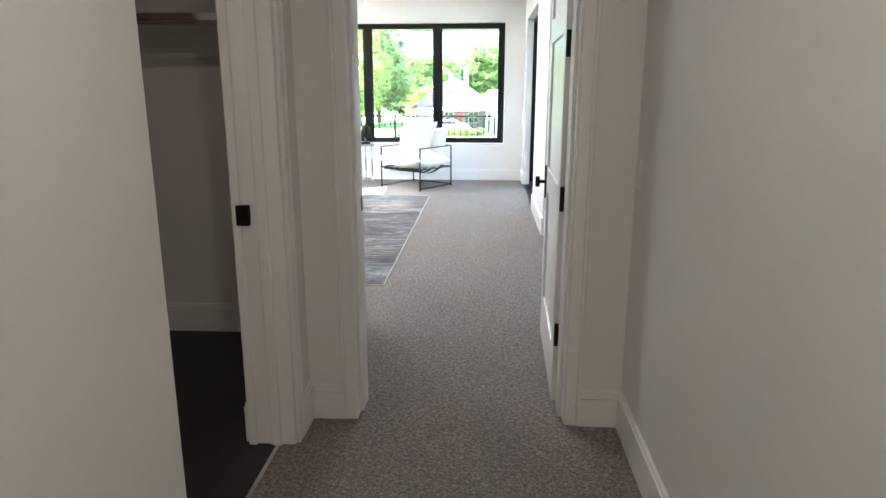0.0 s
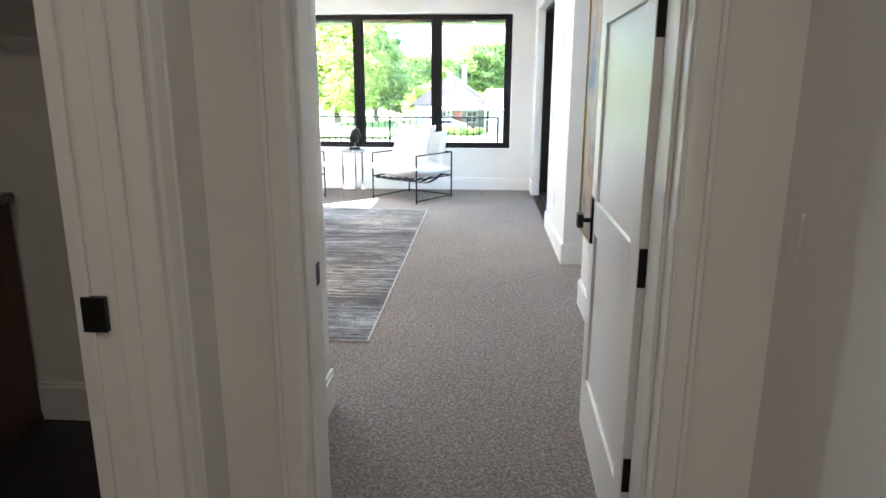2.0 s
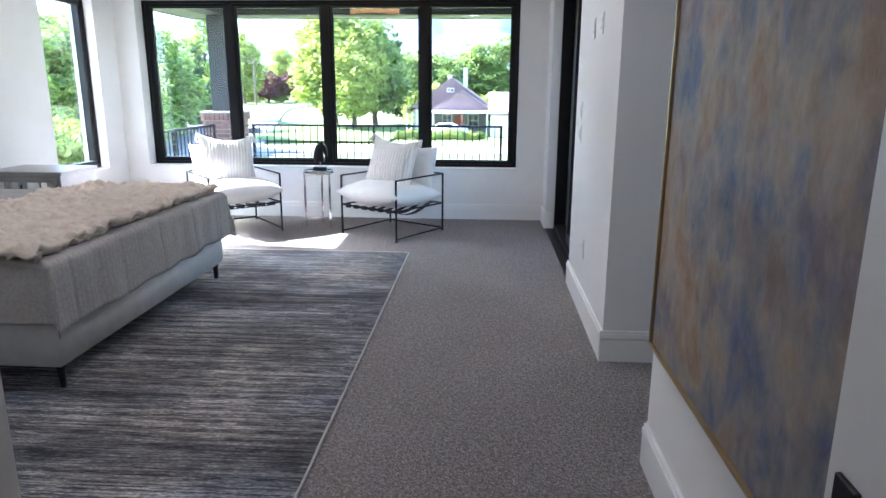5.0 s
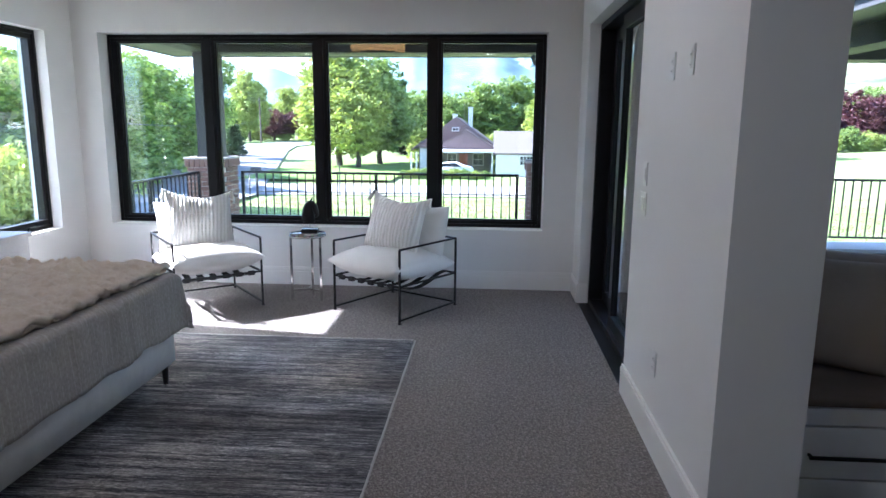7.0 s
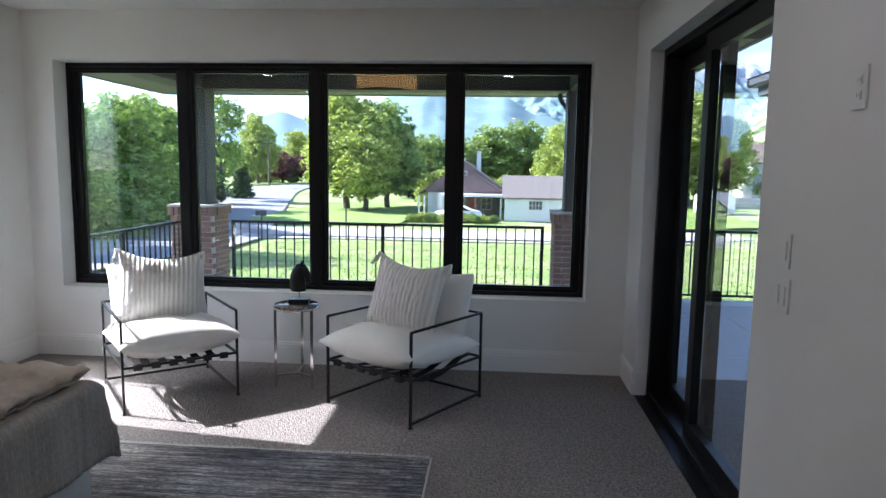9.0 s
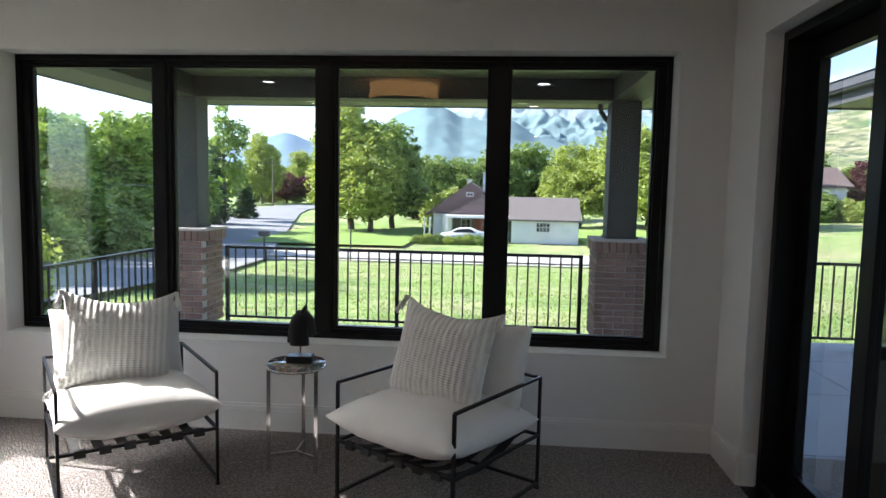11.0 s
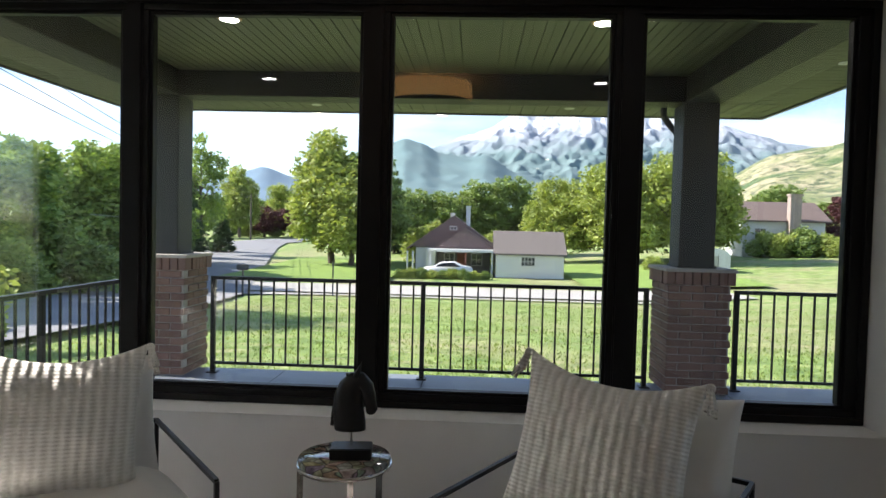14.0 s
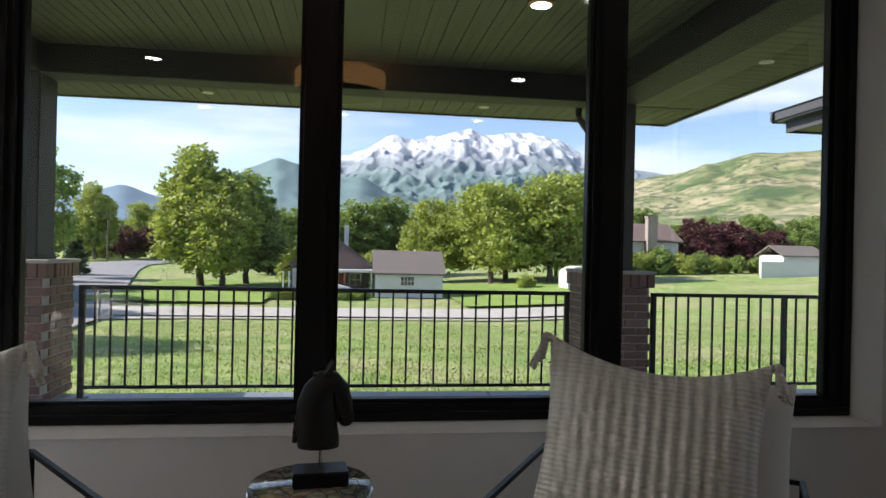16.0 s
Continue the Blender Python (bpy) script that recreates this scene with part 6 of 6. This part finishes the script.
# ---- street furniture ----
mb = thing("mailbox", pose(-14.6, 37.0, ground_z(-14.6, 37)), "dark mailbox on a post by the street", "mailbox")
part("post", boxes((-0.05, 0.05, -0.05, 0.05, 0, 1.6)), M_FASCIA, mb)
part("box", boxes((-0.35, 0.35, -0.15, 0.15, 1.6, 1.95), w=0.04), M_FASCIA, mb)
sg = thing("sign_post", pose(-9.6, 39.5, ground_z(-9.6, 39.5)), "thin sign post at the street corner", "post")
part("post", boxes((-0.04, 0.04, -0.04, 0.04, 0, 2.3)), M_FASCIA, sg)
for x, y, h in ((-43.2, 121.0, 9.0), (-64, 160, 9.0)):
    p = thing("utility_pole", pose(x, y, ground_z(x, y)), "wooden utility pole with wires", "utility pole", "utility poles")
    bm = bmesh.new()
    rod(bm, (0, 0, -0.2), (0, 0, h), 0.17, 0.12, 10)
    part("pole", bm, M_BARK, p)
    part("crossarm", boxes((-1.2, 1.2, -0.07, 0.07, h - 0.8, h - 0.65)), M_BARK, p)


def cable(a, b, sag, label):
    bm = bmesh.new()
    a, b = Vector(a), Vector(b)
    q = a
    for i in range(1, 13):
        t = i / 12
        w = a.lerp(b, t) - Vector((0, 0, sag * 4 * t * (1 - t)))
        rod(bm, q, w, 0.022, None, 5)
        q = w
    solid("overhead_cable", bm, M_FASCIA, label, "cable", "overhead cables")


for dz in (0.0, 0.7, 1.6):
    cable((-12.5, -8, 8.2 + dz), (-43.2, 121.0, 3.9 + lift(121) + dz * 0.6), 1.2, "thin black overhead cable along the side street")
cable((-43.2, 121.0, 0.6 + lift(121)), (-20, 30, 1.0 + lift(30)), 0.6, "low black overhead cable over the side street")


# ---- mountains ----
def table(tab, a):
    for (a0, h0), (a1, h1) in zip(tab, tab[1:]):
        if a0 <= a <= a1:
            t = (a - a0) / (a1 - a0)
            t = t * t * (3 - 2 * t) * 0.5 + t * 0.5
            return h0 + (h1 - h0) * t
    return tab[0][1] if a < tab[0][0] else tab[-1][1]


def range_mesh(name, tab, r_near, r_crest, r_far, cols, rows, rough, freq, material, label, base=-6.0):
    bm = bmesh.new()
    a0, a1 = tab[0][0], tab[-1][0]
    g = []
    for j in range(rows + 1):
        t = j / rows
        r = r_near + (r_far - r_near) * t
        row = []
        for i in range(cols + 1):
            a = a0 + (a1 - a0) * i / cols
            s = (r - r_near) / (r_crest - r_near)
            f = s ** 1.25 if s <= 1 else max(0.0, 1 - (r - r_crest) / (r_far - r_crest))
            edge = min(1.0, (a - a0) / 3.0, (a1 - a) / 3.0)
            crest = table(tab, a) * (0.35 + 0.65 * edge)
            x, y = r * math.sin(radians(a)), r * math.cos(radians(a))
            p = Vector((x, y, 0)) * freq
            n = noise.fractal(p, 0.9, 2.1, 6)
            rid = 1 - abs(noise.noise(p * 1.7 + Vector((9, 3, 1)))) * 2
            z = base + lift(y) + crest * (f + rough * (n * 0.6 + (rid - 0.5) * 0.5) * min(1, 3 * f) * (1.0 if s < 0.9 else 0.3))
            row.append(bm.verts.new((x, y, z)))
        g.append(row)
    for j in range(rows):
        for i in range(cols):
            bm.faces.new((g[j][i], g[j][i + 1], g[j + 1][i + 1], g[j + 1][i]))
    return setting(name, bm, material, label, "mountain", True)


def make_mountain():
    m, nt, b = nodes_of("hazed_snowy_rock")
    v = coord(nt)
    sep = nt.nodes.new("ShaderNodeSeparateXYZ")
    nt.links.new(v, sep.inputs[0])
    n1, n2 = noise_tex(nt, v, 0.008, 8.0, 0.65), noise_tex(nt, coord(nt, "world", (1.6, 0.5, 0.16)), 0.022, 7.0, 0.75)
    add = nt.nodes.new("ShaderNodeMath")
    add.operation = "MULTIPLY_ADD"
    add.inputs[1].default_value = 330.0
    nt.links.new(n1, add.inputs[0])
    nt.links.new(sep.outputs["Z"], add.inputs[2])
    mr = nt.nodes.new("ShaderNodeMapRange")
    mr.inputs["From Min"].default_value, mr.inputs["From Max"].default_value = 525.0, 630.0
    nt.links.new(add.outputs[0], mr.inputs["Value"])
    mr2 = nt.nodes.new("ShaderNodeMapRange")
    mr2.inputs["From Min"].default_value, mr2.inputs["From Max"].default_value = 420.0, 560.0
    nt.links.new(add.outputs[0], mr2.inputs["Value"])
    # haze is mixed into these colours: rock and slopes paler and bluer
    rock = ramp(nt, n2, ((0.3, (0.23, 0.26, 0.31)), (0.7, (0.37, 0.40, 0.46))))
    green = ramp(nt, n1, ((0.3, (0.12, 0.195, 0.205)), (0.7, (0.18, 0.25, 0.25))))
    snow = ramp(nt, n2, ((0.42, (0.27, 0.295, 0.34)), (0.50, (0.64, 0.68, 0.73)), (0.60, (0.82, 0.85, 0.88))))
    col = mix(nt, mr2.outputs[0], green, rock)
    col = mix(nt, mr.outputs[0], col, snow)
    nt.links.new(col, b.inputs["Base Color"])
    b.inputs["Roughness"].default_value = 1.0
    bump(nt, b, n2, 0.6, 6.0)
    return m


# distance haze is put into the base colour of the far hills as blue
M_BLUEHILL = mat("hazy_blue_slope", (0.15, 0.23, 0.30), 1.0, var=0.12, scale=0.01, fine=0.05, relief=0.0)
# foothill green is shifted towards blue to carry the haze
M_GREENHILL = mat("hazy_green_foothill", (0.135, 0.215, 0.22), 1.0, var=0.2, scale=0.012, fine=0.06, relief=0.0)


def make_dryhill():
    m, nt, b = nodes_of("dry_hillside")
    v = coord(nt)
    n, d = noise_tex(nt, v, 0.016, 7.0, 0.7), noise_tex(nt, v, 0.11, 7.0, 0.8)
    col = ramp(nt, n, ((0.40, (0.085, 0.14, 0.05)), (0.47, (0.20, 0.225, 0.095)), (0.55, (0.36, 0.33, 0.19)), (0.64, (0.46, 0.385, 0.25))))
    col = mix(nt, ramp(nt, d, ((0.50, (0, 0, 0)), (0.55, (0.9, 0.9, 0.9)))), col, (0.055, 0.085, 0.038))
    nt.links.new(col, b.inputs["Base Color"])
    b.inputs["Roughness"].default_value = 1.0
    return m


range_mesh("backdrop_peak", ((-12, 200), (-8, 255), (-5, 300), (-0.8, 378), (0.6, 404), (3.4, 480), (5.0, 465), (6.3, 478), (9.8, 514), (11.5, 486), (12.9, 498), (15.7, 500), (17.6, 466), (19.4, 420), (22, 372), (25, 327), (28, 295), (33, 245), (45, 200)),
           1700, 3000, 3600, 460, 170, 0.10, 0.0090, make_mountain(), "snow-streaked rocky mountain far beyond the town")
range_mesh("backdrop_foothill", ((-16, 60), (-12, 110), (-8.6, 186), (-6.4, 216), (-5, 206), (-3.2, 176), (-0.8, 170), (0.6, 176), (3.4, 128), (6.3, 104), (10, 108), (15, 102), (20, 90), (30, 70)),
           900, 1800, 2300, 220, 70, 0.035, 0.011, M_GREENHILL, "foothills below the mountain, green tinted with haze")
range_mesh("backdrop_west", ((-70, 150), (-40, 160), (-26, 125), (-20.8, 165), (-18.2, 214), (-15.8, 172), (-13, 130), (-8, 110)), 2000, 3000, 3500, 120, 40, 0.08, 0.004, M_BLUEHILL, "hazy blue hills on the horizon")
range_mesh("backdrop_hill", ((17, 40), (20, 62), (23.5, 90), (26.5, 97), (30.3, 110), (33, 121), (35.3, 121), (37.1, 121), (45, 128), (60, 115), (85, 90)), 200, 860, 1200, 170, 60, 0.10, 0.012, make_dryhill(), "dry grassy hillside with scattered shrubs")


# ---- bricks of the porch columns ----
def lay_bricks(e, w, d, h):
    course, bl, t = 0.066, 0.205, 0.09
    n = int((h - 0.10) / course)
    for c in range(n):
        z = 0.008 + c * course + 0.029
        for face in range(4):
            L = w if face < 2 else d
            off = (bl / 2 if c % 2 else 0.0)
            u = -L / 2 - off
            while u < L / 2 - 0.01:
                a, b = max(u, -L / 2), min(u + bl - 0.010, L / 2)
                u += bl
                if b - a < 0.03:
                    continue
                mid, ln = (a + b) / 2, b - a
                if face < 2:
                    o = part("brick", brick_mesh(ln, t, 0.057), None, e)
                    o.location = (mid, (-d / 2 + t / 2) * (1 if face == 0 else -1), z)
                else:
                    if a <= -L / 2 + 0.001 or b >= L / 2 - 0.001:
                        a, b = max(a, -L / 2 + t), min(b, L / 2 - t)
                        if b - a < 0.03:
                            continue
                        mid, ln = (a + b) / 2, b - a
                    o = part("brick", brick_mesh(t, ln, 0.057), None, e)
                    o.location = ((-w / 2 + t / 2) * (1 if face == 2 else -1), mid, z)
    z = 0.008 + n * course
    hh = h - z
    for face in range(4):
        L = (w if face < 2 else d) + 0.05
        k = int(L / 0.067)
        for i in range(k):
            u = -L / 2 + (i + 0.5) * L / k
            if face < 2:
                o = part("brick", brick_mesh(L / k - 0.009, 0.12, hh), None, e)
                o.location = (u, (-d / 2 - 0.025 + 0.06) * (1 if face == 0 else -1), z + hh / 2)
            elif 0.13 < i * L / k and (i + 1) * L / k < L - 0.13:
                o = part("brick", brick_mesh(0.12, L / k - 0.009, hh), None, e)
                o.location = ((-w / 2 - 0.025 + 0.06) * (1 if face == 2 else -1), u, z + hh / 2)


for job in BRICK_JOBS:
    lay_bricks(*job)
